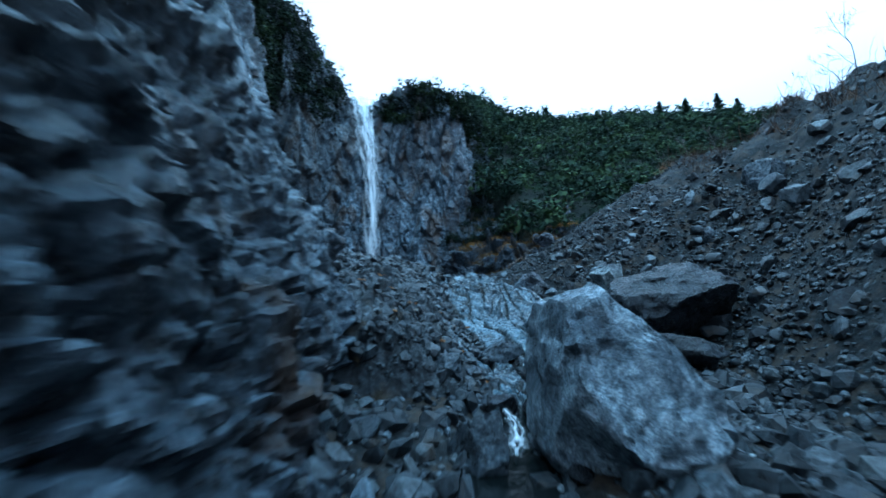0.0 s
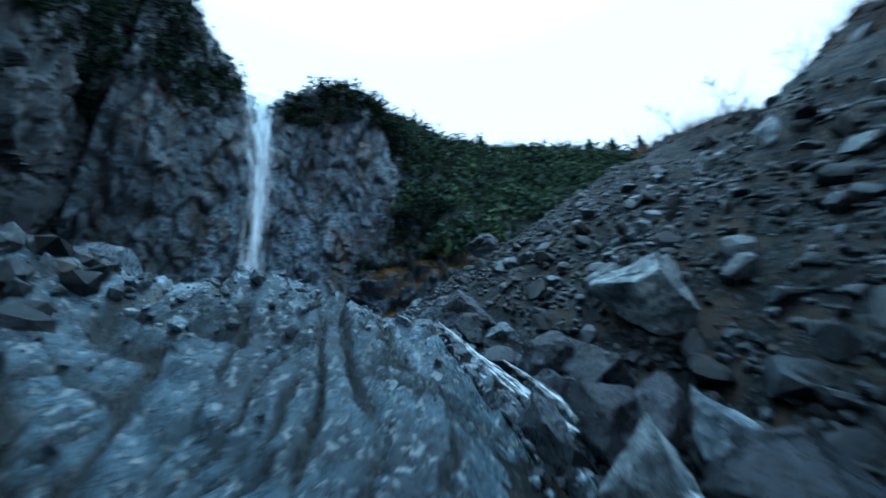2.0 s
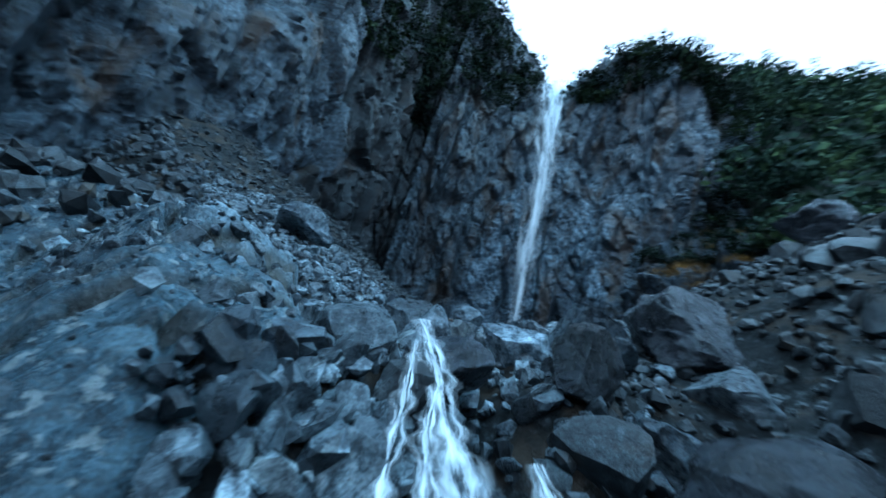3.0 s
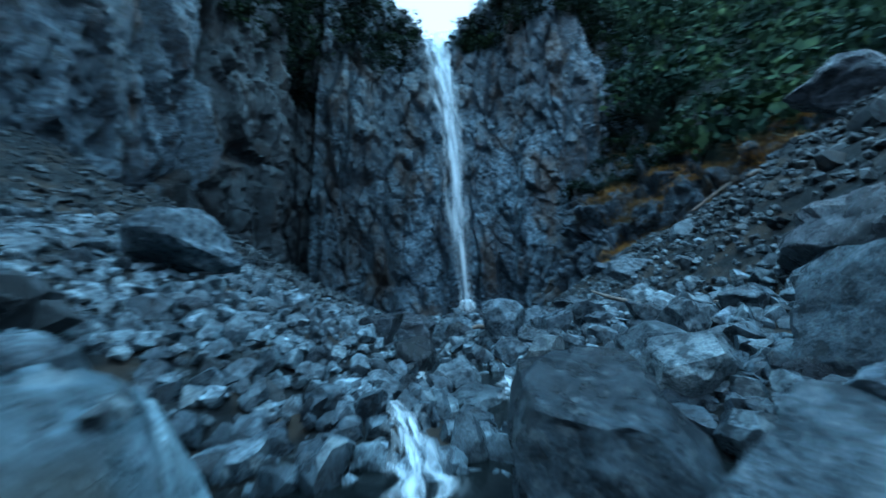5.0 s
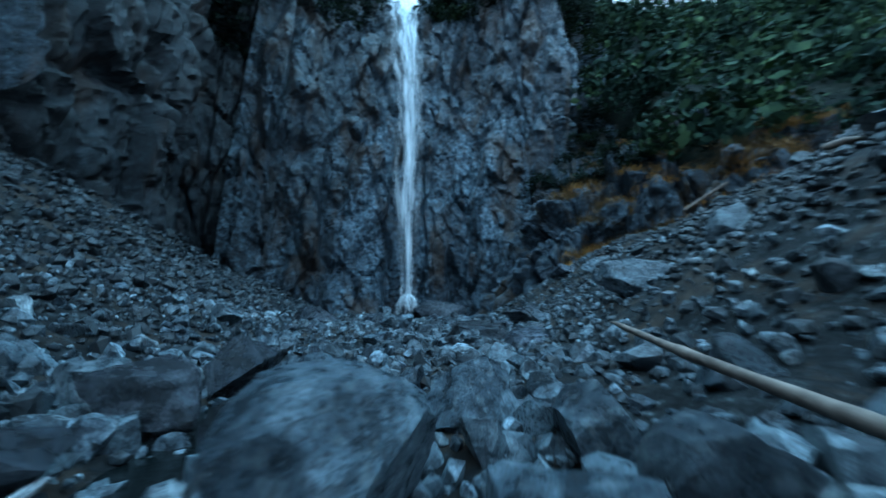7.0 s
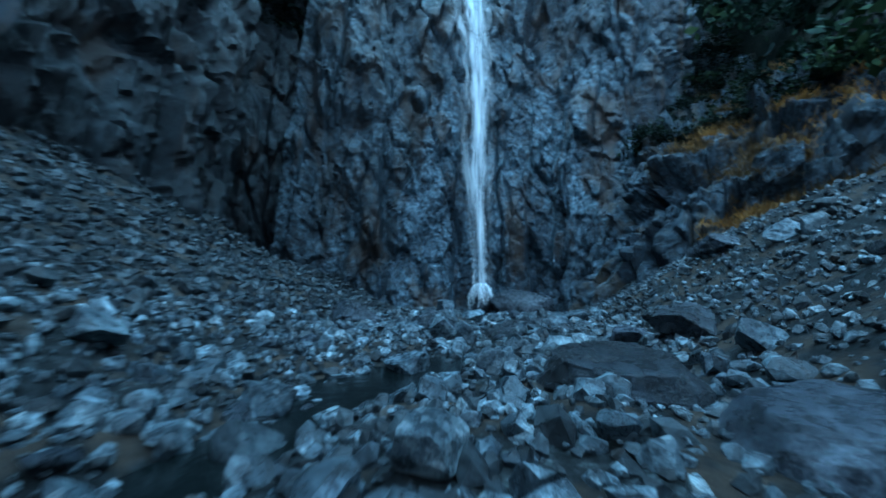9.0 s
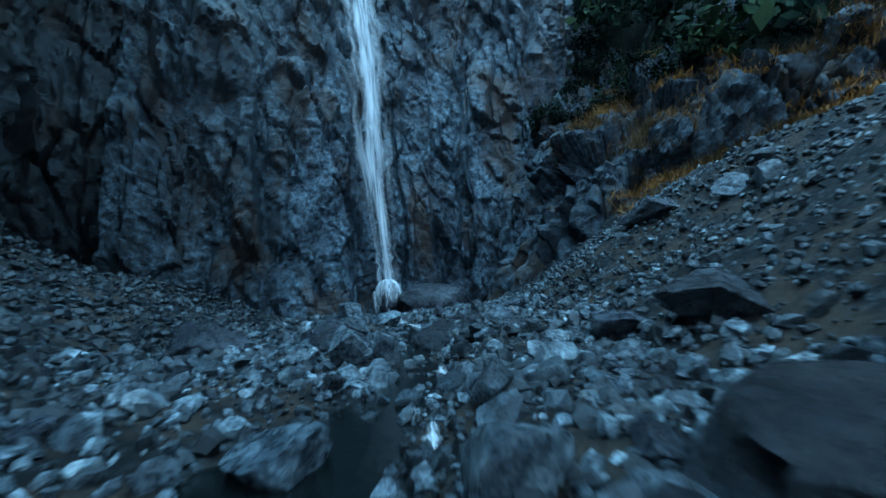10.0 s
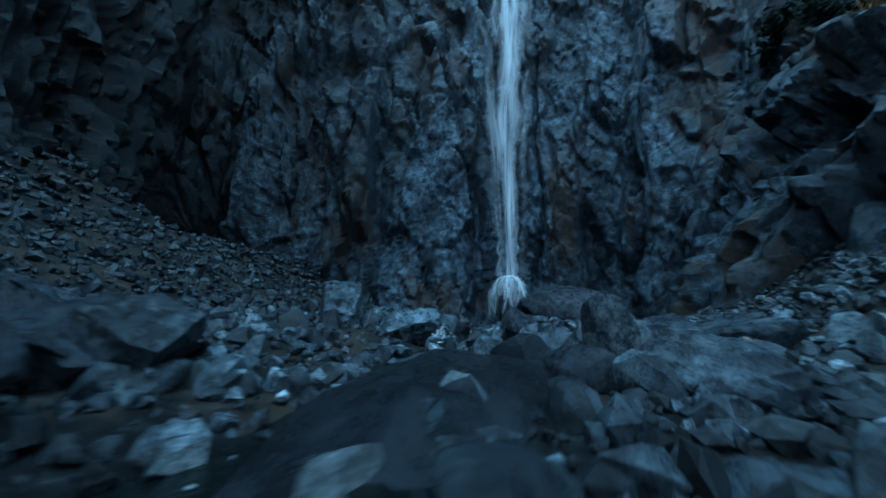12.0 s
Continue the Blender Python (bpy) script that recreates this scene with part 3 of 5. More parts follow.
# ---- cliffs ----
def cliff(name, base, mid, top, back, nu, nv, label, relief=1.0, seed=1, material=None, lump=2.0, calm=None, ledge=None):
    """A rock face through three level lines, with a shelf that runs back from its top by the vector back."""
    b, m, t = spline(base, nu), spline(mid, nu), spline(top, nu)
    v = (np.linspace(0, 1, nv) ** 1.35)[None, :, None]
    g = b[:, None] * (1 - v) * (1 - 2 * v) + m[:, None] * 4 * v * (1 - v) + t[:, None] * v * (2 * v - 1)
    if ledge is not None:
        step = m + np.asarray(ledge, float)
        g = np.stack([np.interp(np.linspace(0, 1, nv), [0, 0.36, 0.56, 1.0], [b[i, k], m[i, k], step[i, k], t[i, k]]) for i in range(nu) for k in range(3)]).reshape(nu, 3, nv).transpose(0, 2, 1)
    shelf = t[:, None] + np.linspace(0.02, 1, 14)[None, :, None] * np.asarray(back, float)[None, None]
    shelf[:, :, 2] += 1.5 * np.sin(np.linspace(0, 2.6, 14))[None]
    g = np.concatenate([g, shelf], 1)
    nrm = grid_normals(g)
    p = g.reshape(-1, 3)
    lean = np.stack([p[:, 0] + 0.35 * p[:, 2], p[:, 1] + 0.2 * p[:, 2], p[:, 2]], 1)
    d = lump * fbm(p * np.array([1, 1, 0.45]) / 6.0, 3, seed) + relief * (1.7 * blocky(p, 6.5, (1.5, 1.5, 0.26), seed + 3) + 0.3 * ridged(lean / np.array([4.2, 4.2, 10.0]), 4, seed + 21) + 1.1 * blocky(p, 2.8, (1.5, 1.5, 0.36), seed) + 0.06 * ridged(lean / np.array([1.1, 1.1, 3.6]), 4, seed + 27) + 0.4 * blocky(lean, 1.35, (1.3, 1.3, 0.5), seed + 7) + 0.2 * blocky(p, 0.6, (1, 1, 0.6), seed + 13))
    d = d + 0.08 * fbm(p / 0.4, 3, seed + 5)
    if calm:
        far = smooth(calm[0], calm[1], p[:, 1])
        d = d * (0.22 + 0.78 * far) + (1 - far) * (0.3 * blocky(p, 1.4, (1, 0.7, 1.2), seed + 31) + 0.06 * ridged(lean / 0.9, 4, seed + 35) + 0.17 * blocky(p, 0.55, (1, 0.8, 1.2), seed + 37) + 0.08 * blocky(p, 0.25, (1, 1, 1), seed + 39))
    g = p + nrm.reshape(-1, 3) * d[:, None]
    ob = new(name, mesh_of(name, g, grid_faces(nu, nv + 14), material or CLIFF, sharp=24))
    return tagged(ob, label, "cliff", kind="structure"), g.reshape(nu, nv + 14, 3)


# First three points: unseen bend behind the camera, added to block light from there.
LEFT_BASE = [(24, -95, -9), (4, -80, -8), (-5, -40, -5), (-3.8, -14, -2.5), (-4.3, -4, -1.5), (-4.6, 3, -0.8), (-5.0, 6.2, 0), (-6.2, 10.5, 2), (-7.4, 16, 3.5), (-11.0, 24, 4.5), (-14.0, 28.5, 5)]
LEFT_MID = [(26, -97, 9), (3, -83, 9), (-7, -40, 10), (-6.6, -14, 10), (-7.0, -4, 8), (-7.0, 3, 8), (-7.6, 6.5, 9), (-9.6, 11, 12), (-11.0, 17, 16), (-14.5, 25, 18), (-16.8, 29, 19)]
LEFT_TOP = [(28, -108, 32), (-2, -95, 32), (-16, -42, 30), (-15, -14, 30), (-13, -4, 28), (-12, 4, 28), (-13, 8, 30), (-17, 14, 40), (-20, 20, 48), (-23, 28, 54), (-25, 32, 57)]
cliff_left, left_grid = cliff("cliff_left", LEFT_BASE, LEFT_MID, LEFT_TOP, (-40, 6, 14), 420, 220, "steep blue-grey fractured rock wall with dark cracks, its unseen end added to block light", 0.6, 3, WALL, lump=1.0, calm=(7, 16))
NEAR_BASE = [(-2.8, -10, -2.2), (-2.0, -4, -1.6), (-1.45, 1, -1.0), (-1.15, 4.6, -0.4), (-1.35, 6.8, 0.2), (-2.3, 8.8, 1.2), (-4.2, 11, 2.2)]
NEAR_MID = [(-5.0, -10, 5), (-4.2, -4, 5.2), (-3.7, 1, 5.4), (-3.5, 5, 5.4), (-3.7, 7.5, 5.6), (-4.6, 9.5, 6.5), (-6.4, 11.8, 8)]
NEAR_TOP = [(-10.5, -10, 13), (-9.6, -4, 13), (-9.0, 1, 13), (-8.6, 5, 13), (-8.6, 8, 13), (-9.4, 10.5, 14), (-11.2, 13, 16)]
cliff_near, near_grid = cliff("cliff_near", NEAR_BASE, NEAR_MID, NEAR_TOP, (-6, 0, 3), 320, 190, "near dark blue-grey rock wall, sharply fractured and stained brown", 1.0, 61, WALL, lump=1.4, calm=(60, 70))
RECESS_BASE = [(-13.2, 25.6, 4.6), (-14.5, 28.5, 5), (-16, 32, 5.5), (-19, 38.3, 6), (-23.5, 41, 6), (-22.8, 44, 3), (-20.5, 46.2, 2.5)]
RECESS_MID = [(-16.4, 26.5, 18), (-16.8, 29, 19), (-18, 32.5, 20), (-20, 38.5, 22), (-25, 42, 22), (-24, 45, 22), (-21, 48.5, 21)]
RECESS_TOP = [(-24.5, 30, 55), (-25, 32, 57), (-27, 36, 60), (-28, 44, 64), (-30, 50, 63), (-28, 54, 60), (-25, 58, 55)]
cliff_recess, recess_grid = cliff("cliff_recess", RECESS_BASE, RECESS_MID, RECESS_TOP, (-40, 6, 14), 200, 220, "very dark rock buttress, shade put into its colour, beside a gully", 0.6, 4, SHADEDCLIFF, lump=1.2)

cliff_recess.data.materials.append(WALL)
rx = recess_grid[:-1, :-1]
# The outer faces take the wall rock; the rest keeps the shade-coloured one.
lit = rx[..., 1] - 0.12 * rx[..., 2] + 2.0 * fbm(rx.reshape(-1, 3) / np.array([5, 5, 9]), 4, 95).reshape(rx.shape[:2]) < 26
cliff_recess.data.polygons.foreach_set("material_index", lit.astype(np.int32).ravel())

BACK_BASE = [(-22, 44, 2.5), (-18.8, 45.5, 2.5), (-15, 47, 2.5), (-12, 50, 2.5), (-10, 53.6, 2.5), (-8, 54, 2.5), (-5.5, 54, 2.5), (-3, 54, 5), (-0.5, 54, 6), (2, 59, 7), (7, 60, 8), (14, 60, 10)]
BACK_MID = [(-23, 45, 22), (-19.5, 48, 20), (-16.8, 51.8, 22), (-13, 55.2, 22), (-10.8, 56, 22), (-8, 56.6, 22), (-5, 57.2, 22), (-1.5, 57.3, 24), (2, 58, 25), (5, 65, 26), (10, 68, 27), (16, 70, 28)]
BACK_TOP = [(-27, 52, 59), (-24.5, 58, 55), (-21, 61, 49.5), (-18.8, 62, 46), (-15.5, 62.8, 44.8), (-12.3, 62.5, 45.6), (-9.5, 62, 47.8), (-3, 60.8, 48.2), (2, 61.5, 45), (5, 69, 48), (12, 76, 46), (18, 78, 46)]
cliff_back, back_grid = cliff("cliff_back", BACK_BASE, BACK_MID, BACK_TOP, (0, 30, 3), 330, 260, "tall dark rock face behind the waterfall, blue-grey with brown stains", 0.55, 11, lump=0.9)

cliff_back.data.materials.append(MIDCLIFF)
bx = back_grid[:-1, :-1]
brown = bx[..., 0] + 2.2 * fbm(bx.reshape(-1, 3) / np.array([5, 5, 9]), 4, 93).reshape(bx.shape[:2]) * 2 < -15.2
cliff_back.data.polygons.foreach_set("material_index", brown.astype(np.int32).ravel())

OUT_BASE = [(-4, 58, 4.2), (-2.7, 53, 4.2), (-1.4, 48.4, 3.8), (0.6, 45.4, 4.2), (3.4, 44.8, 5.2), (6, 45.0, 6.7), (9, 46.0, 9.6), (13, 45.3, 11.5), (17, 44.5, 13)]
OUT_MID = [(-3.4, 59, 9.0), (-1.5, 53.4, 9.4), (-0.1, 48.9, 9.2), (1.4, 46.8, 9.9), (3.9, 46.8, 11.0), (6.7, 47.4, 12.0), (9.6, 47.2, 12.8), (13.4, 46.5, 13.8), (17.4, 45.5, 15)]
OUT_TOP = [(-1.8, 62, 17), (0.4, 57, 16.8), (2.0, 54.5, 16.2), (3.8, 53.6, 16.2), (6.2, 53.4, 16.8), (8.8, 52.4, 17.0), (11.6, 51.0, 17.4), (14.6, 50.0, 17.0), (18.4, 48.5, 17)]
outcrop, out_grid = cliff("outcrop", OUT_BASE, OUT_MID, OUT_TOP, (3, 14, 8), 260, 110, "low grey rock outcrop with ochre dry grass on its ledges", 0.8, 23, OUTROCK, lump=0.35, ledge=(0.5, 1.6, 0.5))


# ---- wooded hillside ----
def hill_height(x, y):
    z = 15.5 + 1.0 * (np.minimum(y, 100) - 50) - 0.35 * np.maximum(y - 100, 0)
    z = z + 10 * np.exp(-((x - 4) / 14.0) ** 2) * smooth(60, 82, y)
    z = z + 3.0 * smooth(60, 110, x)
    p = np.stack([x.ravel(), y.ravel(), 0 * x.ravel()], 1)
    return z + (3.0 * fbm(p / 18, 4, 31)).reshape(x.shape)


hx, hy = np.meshgrid(np.linspace(4, 190, 130), np.linspace(47, 190, 110), indexing="ij")
hz = hill_height(hx, hy) - 4 * smooth(52, 47, hy) - 40 * smooth(11, 4, hx)
hillside = new("hillside", mesh_of("hillside", np.stack([hx, hy, hz], -1).reshape(-1, 3), grid_faces(130, 110), HILL))
tagged(hillside, "steep dark wooded hillside under evergreen shrubs", "hillside", kind="structure")

# ---- bedrock slab ----
sx, sy = np.meshgrid(np.concatenate([np.arange(-10, -3, 0.1), np.arange(-3, 6.6, 0.035)]), np.arange(7.6, 21.5, 0.04), indexing="ij")
sz = hump_height(sx, sy)
sp = np.stack([sx.ravel(), sy.ravel(), sz.ravel()], 1)
rubble = np.maximum(smooth(0.4, -1.6, sx + 0.25 * (sy - 16)), 0.4 * smooth(4.0, 4.4, sz) * smooth(18.6, 17.2, sy)).ravel()


def joints(u, spacing, seed):
    """A set of uneven parallel cracks: number of the strip, place in it from -0.5 to 0.5, and distance to its crack in metres."""
    q = u / spacing
    i = np.floor(q).astype(np.int64)
    edge = lambda k: k + 0.5 + 0.8 * (lattice(k, k * 0, k * 0, seed) - 0.5)
    i = i + (q >= edge(i))
    lo, hi = edge(i - 1), edge(i)
    return i, (q - lo) / (hi - lo) - 0.5, np.minimum(q - lo, hi - q) * spacing


bend = 0.42 * value_noise(sp / 1.9, 51) + 0.09 * value_noise(sp / 0.5, 52) + 0.035 * value_noise(sp / 0.14, 53)
ia, qa, da = joints(sp[:, 0] * 0.9 + sp[:, 2] * 0.35 + bend, 0.62, 55)
bend = 0.35 * value_noise(sp / 1.1, 61) + 0.10 * value_noise(sp / 0.4, 62)
ib, qb, db = joints(sp[:, 2] * 0.8 + sp[:, 1] * 0.3 + sp[:, 0] * 0.5 + bend + 0.5 * lattice(ia, ia * 0, ia * 0, 7), 0.55, 65)
ic, qc, dc = joints(sp[:, 1] * 0.75 - sp[:, 0] * 0.8 + 0.6 * bend, 0.3, 67)
strength_a = smooth(-0.7, -0.1, value_noise(sp / 0.9, 71))
strength_b = smooth(-0.3, 0.2, value_noise(sp / 1.0, 72))
strength_c = smooth(0.1, 0.6, value_noise(sp / 0.8, 73))
gap = np.maximum(strength_a * np.exp(-(da / (0.046 + 0.03 * strength_c)) ** 2), np.maximum(0.9 * strength_b * np.exp(-(db / 0.034) ** 2), 0.8 * strength_c * np.exp(-(dc / 0.024) ** 2)))
offset = 0.16 * (lattice(ia, ib, ia * 0, 81) - 0.5) + 0.3 * (lattice(ia, ib, ia * 0, 82) - 0.5) * qa + 0.26 * (lattice(ia, ib, ia * 0, 83) - 0.5) * qb + 0.08 * (lattice(ic, ia, ia * 0, 84) - 0.5) * smooth(0.0, 0.4, value_noise(sp / 0.9, 74))
worn = 0.05 * fbm(sp / 0.6, 4, 77) + 0.016 * ridged(sp / 0.3, 4, 78) + 0.045 * blocky(sp, 0.6, (1, 1, 1), 85) + 0.012 * blocky(sp, 0.2, (1, 1, 1), 80) + 0.012 * fbm(sp / 0.09, 2, 79)
plates = offset - 0.2 * gap + worn
broken = 0.26 * blocky(sp, 0.9, (1, 1, 1.2), 71) + 0.15 * blocky(sp, 0.42, (1, 1, 1), 73) + 0.06 * blocky(sp, 0.2, (1, 1, 1), 75)
relief = plates * (1 - 0.6 * rubble) + broken * (0.12 + 0.9 * rubble) + 0.10 * fbm(sp / 1.6, 3, 76)
low = ground_height(sx, sy, False)
sz2 = sz + 0.12 + relief.reshape(sz.shape)
sz2 = np.where(sz < low - 0.7, np.minimum(sz2, low - 0.8), sz2)
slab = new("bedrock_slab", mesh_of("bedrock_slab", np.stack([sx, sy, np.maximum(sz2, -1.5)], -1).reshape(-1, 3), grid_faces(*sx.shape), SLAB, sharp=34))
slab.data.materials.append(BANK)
slab.data.materials.append(PALESLAB)
corner = (sx[:-1, :-1] + 0.25 * (sy[:-1, :-1] - 16) + 0.7 * value_noise(np.stack([sx, sy, 0 * sx], -1)[:-1, :-1].reshape(-1, 3) * 1.3, 91).reshape(sx.shape[0] - 1, -1)) < -0.7
# Behind this line the hump takes the paler rock.
dry = (sy - 0.15 * sx + 0.3 * bend.reshape(sx.shape))[:-1, :-1] > 17.3
slab.data.polygons.foreach_set("material_index", np.where(dry, 2, corner.astype(np.int32)).astype(np.int32).ravel())
tagged(slab, "hump of pale blue-grey bedrock split by mossy cracks with shade in their colour", "bedrock", kind="structure")
# Follows the crack gaps, so their shade is painted along with the moss.
moss_shade_on = slab.data.attributes.new("moss_shade", "FLOAT", "POINT")
moss_shade_on.data.foreach_set("value", np.clip(gap * 1.9 + 0.2 * strength_a * np.exp(-da / 0.04) + 0.2 * smooth(0.25, 0.4, fbm(sp / 0.4, 5, 88)), 0, 1).astype(np.float32))


# ---- rocks ----
def ico(sub):
    bm = bmesh.new()
    bmesh.ops.create_icosphere(bm, subdivisions=sub, radius=1.0)
    v = np.array([x.co[:] for x in bm.verts])
    f = np.array([[x.index for x in fc.verts] for fc in bm.faces])
    bm.free()
    return v, f


ICO = {k: ico(k) for k in (1, 2, 3, 4, 5)}


def rock_points(sub, seed, cuts=16, depth=(0.42, 0.78), rough=0.055, round_off=0.0, planes=()):
    """A stone: a ball cut flat by random planes, then roughened."""
    rng = np.random.default_rng(seed)
    v, f = ICO[sub]
    v = v.copy()
    for d, h in [(np.array(q[:3], float), q[3]) for q in planes] + [(rng.normal(size=3), rng.uniform(*depth)) for _ in range(cuts)]:
        d = d / np.linalg.norm(d)
        s = v @ d - h
        v -= np.where(s > 0, s * (1 - round_off), 0)[:, None] * d
    if not planes:
        v /= np.abs(v).max(0)
    if sub > 1:
        n = v / np.linalg.norm(v, axis=1, keepdims=True)
        v += n * (rough * fbm(v * 1.8 + seed, 4, seed % 97) + 0.35 * rough * fbm(v * 7 + seed, 3, seed % 89))[:, None]
        if sub > 3:
            v += n * (0.9 * rough * blocky(v + seed, 0.55, (1, 1, 1.6), seed % 83) + 0.5 * rough * fbm(v * 9 + seed, 3, seed % 79))[:, None]
    return v, f


def surface_at(x, y):
    """The height of the ground or of the bedrock hump, whichever is the higher."""
    return max(height_at(x, y), float(hump_height(np.array(x), np.array(y))) + 0.1)


def boulder(x, y, size, turn=(0, 0, 0), seed=1, z=None, sink=0.22, label="", group="boulders in the stream bed", material=None, sub=4, **kw):
    """One boulder of the given half sizes, resting in the ground."""
    v, f = rock_points(sub, seed, **kw)
    me = mesh_of("boulder", v * np.array(size), f, material or BOULDER, sharp=20)
    ob = new("boulder", me)
    low = (np.asarray(Euler([radians(a) for a in turn]).to_matrix()) @ (v * np.array(size)).T)[2].min()
    zz = surface_at(x, y) - low - sink * min(size) * 2 if z is None else z
    ob.matrix_basis = pose(x, y, zz, *turn)
    return tagged(ob, label or "angular blue-grey boulder among the stream stones", "boulder", group)


def stones(name, spots, sub, seed, label, material=None, group=""):
    """Many small stones in one mesh, the smaller ones on simpler shapes. spots: rows of x, y, z, radius."""
    rng = np.random.default_rng(seed)
    verts, faces, count = [], [], 0
    small = spots[:, 3] < (0.085 if sub > 1 else 0.0)
    for level, rows in ((1, spots[small]), (sub, spots[~small])):
        n = len(rows)
        if not n:
            continue
        kinds = np.stack([rock_points(level, seed * 31 + k, cuts=14, rough=0.05)[0] for k in range(14)])
        f = ICO[level][1]
        q = rng.normal(size=(n, 4))
        q /= np.linalg.norm(q, axis=1, keepdims=True)
        a, b, c, d = q.T
        rot = np.stack([1 - 2 * (c * c + d * d), 2 * (b * c - a * d), 2 * (b * d + a * c), 2 * (b * c + a * d), 1 - 2 * (b * b + d * d), 2 * (c * d - a * b), 2 * (b * d - a * c), 2 * (c * d + a * b), 1 - 2 * (b * b + c * c)], 1).reshape(n, 3, 3)
        base = kinds[rng.integers(0, len(kinds), n)] * (rows[:, 3:4] * rng.uniform(0.65, 1.25, (n, 3)))[:, None]
        verts.append((np.einsum("nij,nkj->nki", rot, base) + rows[:, None, :3]).reshape(-1, 3))
        nv = kinds.shape[1]
        faces.append((f[None] + (np.arange(n) * nv)[:, None, None]).reshape(-1, 3) + count)
        count += n * nv
    ob = new(name, mesh_of(name, np.concatenate(verts), np.concatenate(faces), material or PEBBLE, shade=sub > 1, sharp=22 if sub > 1 else None))
    return tagged(ob, label, "stones", group, "stuff")


def many_heights(x, y):
    i = np.clip(np.searchsorted(GX, x) - 1, 0, len(GX) - 2)
    j = np.clip(np.searchsorted(GY, y) - 1, 0, len(GY) - 2)
    return 0.25 * (gz[i, j] + gz[i + 1, j] + gz[i, j + 1] + gz[i + 1, j + 1])


# x, y, half sizes, middle height (None: resting in the ground)
BIG = [(2.65, 6.0, 1.5, 1.6, 1.7, 1.3), (8.2, 13.2, 2.0, 1.85, 1.65, 3.45), (6.1, 23.4, 1.75, 1.25, 1.0, 4.85)]
LOOKS = {
    "huge": ("huge smooth blue-grey boulder leaning beside the stream", None),
    "dark": ("dark wet angular boulder with a flat top in the stream bed", None),
    "pale": ("pale grey boulder with whitish crystalline patches", None),
    "white": ("small whitish stone lying in the shallow pool", None),
    "grey": ("angular blue-grey boulder half sunk among stream stones", None),
}
LOWER = [
    (6.3, 16.7, 0.6, 0.45, 0.65, "pale"), (7.7, 16.9, 0.6, 0.5, 0.7, "pale"), (7.5, 14.4, 0.6, 0.5, 0.5, "dark"),
    (3.85, 18.5, 0.42, 0.38, 0.5, "grey"), (4.1, 18.15, 0.28, 0.25, 0.3, "grey"), (4.2, 19.2, 0.6, 0.5, 0.3, "dark"), (5.0, 18.05, 0.2, 0.18, 0.16, "dark"), (5.35, 18.35, 0.24, 0.2, 0.2, "dark"), (5.6, 17.7, 0.26, 0.22, 0.2, "grey"), (4.8, 17.75, 0.22, 0.2, 0.2, "grey"), (6.6, 17.9, 0.7, 0.55, 0.5, "dark"), (6.4, 18.75, 0.5, 0.4, 0.32, "dark"),
    (0.55, 6.1, 0.6, 0.55, 0.5, "grey"), (5.1, 11.0, 0.5, 0.45, 0.8, "grey"), (1.2, 8.1, 0.4, 0.35, 0.32, "dark"), (6.9, 11.2, 1.2, 0.9, 0.5, "dark"), (1.8, 11.2, 0.6, 0.5, 0.42, "grey"),
    (8.8, 19.0, 1.0, 0.8, 0.8, "pale"), (6.7, 19.7, 0.85, 0.6, 0.5, "dark"), (4.75, 21.9, 0.75, 0.6, 0.5, "grey"), (6.5, 21.7, 0.42, 0.35, 0.3, "grey"),
    (7.3, 19.0, 0.85, 0.7, 0.5, "dark"), (6.2, 20.5, 0.45, 0.35, 0.3, "grey"),
    (7.5, 17.7, 0.7, 0.6, 0.55, "dark"), (7.9, 16.4, 0.9, 0.7, 0.6, "dark"), (7.2, 15.0, 0.6, 0.5, 0.45, "dark"), (5.3, 17.1, 0.4, 0.35, 0.4, "grey"), (4.6, 15.4, 0.5, 0.4, 0.35, "grey"), (6.3, 19.0, 0.35, 0.3, 0.3, "grey"),
    (5.3, 20.1, 0.4, 0.35, 0.35, "dark"), (3.3, 13.2, 0.5, 0.4, 0.35, "grey"), (4.9, 12.6, 0.55, 0.45, 0.4, "dark"), (2.4, 9.0, 0.5, 0.4, 0.4, "dark"), (0.2, 8.9, 0.35, 0.3, 0.3, "grey"), (3.0, 10.3, 0.55, 0.5, 0.42, "grey")]
POOLSIDE = [
    (3.48, 19.7, 0.36, 0.4, 0.52, "grey"), (4.3, 20.6, 0.5, 0.45, 0.3, "grey"), (1.85, 21.6, 0.4, 0.35, 0.2, "pale"), (3.55, 21.6, 0.35, 0.3, 0.27, "grey"), (3.7, 22.7, 0.35, 0.3, 0.25, "grey"), (1.5, 22.1, 0.32, 0.28, 0.24, "grey"), (2.4, 22.4, 0.3, 0.24, 0.2, "pale"), (0.8, 22.4, 0.3, 0.28, 0.24, "dark"), (1.9, 22.95, 0.26, 0.22, 0.2, "grey"), (2.75, 21.4, 0.24, 0.2, 0.18, "grey"), (0.0, 22.8, 0.32, 0.28, 0.24, "dark"),
    (-3.0, 22.0, 0.9, 0.6, 0.45, "grey"), (1.42, 24.05, 0.37, 0.33, 0.36, "grey"), (3.45, 23.3, 0.28, 0.26, 0.13, "grey"),
    (2.75, 24.3, 0.27, 0.25, 0.2, "grey"), (3.3, 22.3, 0.3, 0.28, 0.2, "pale")]
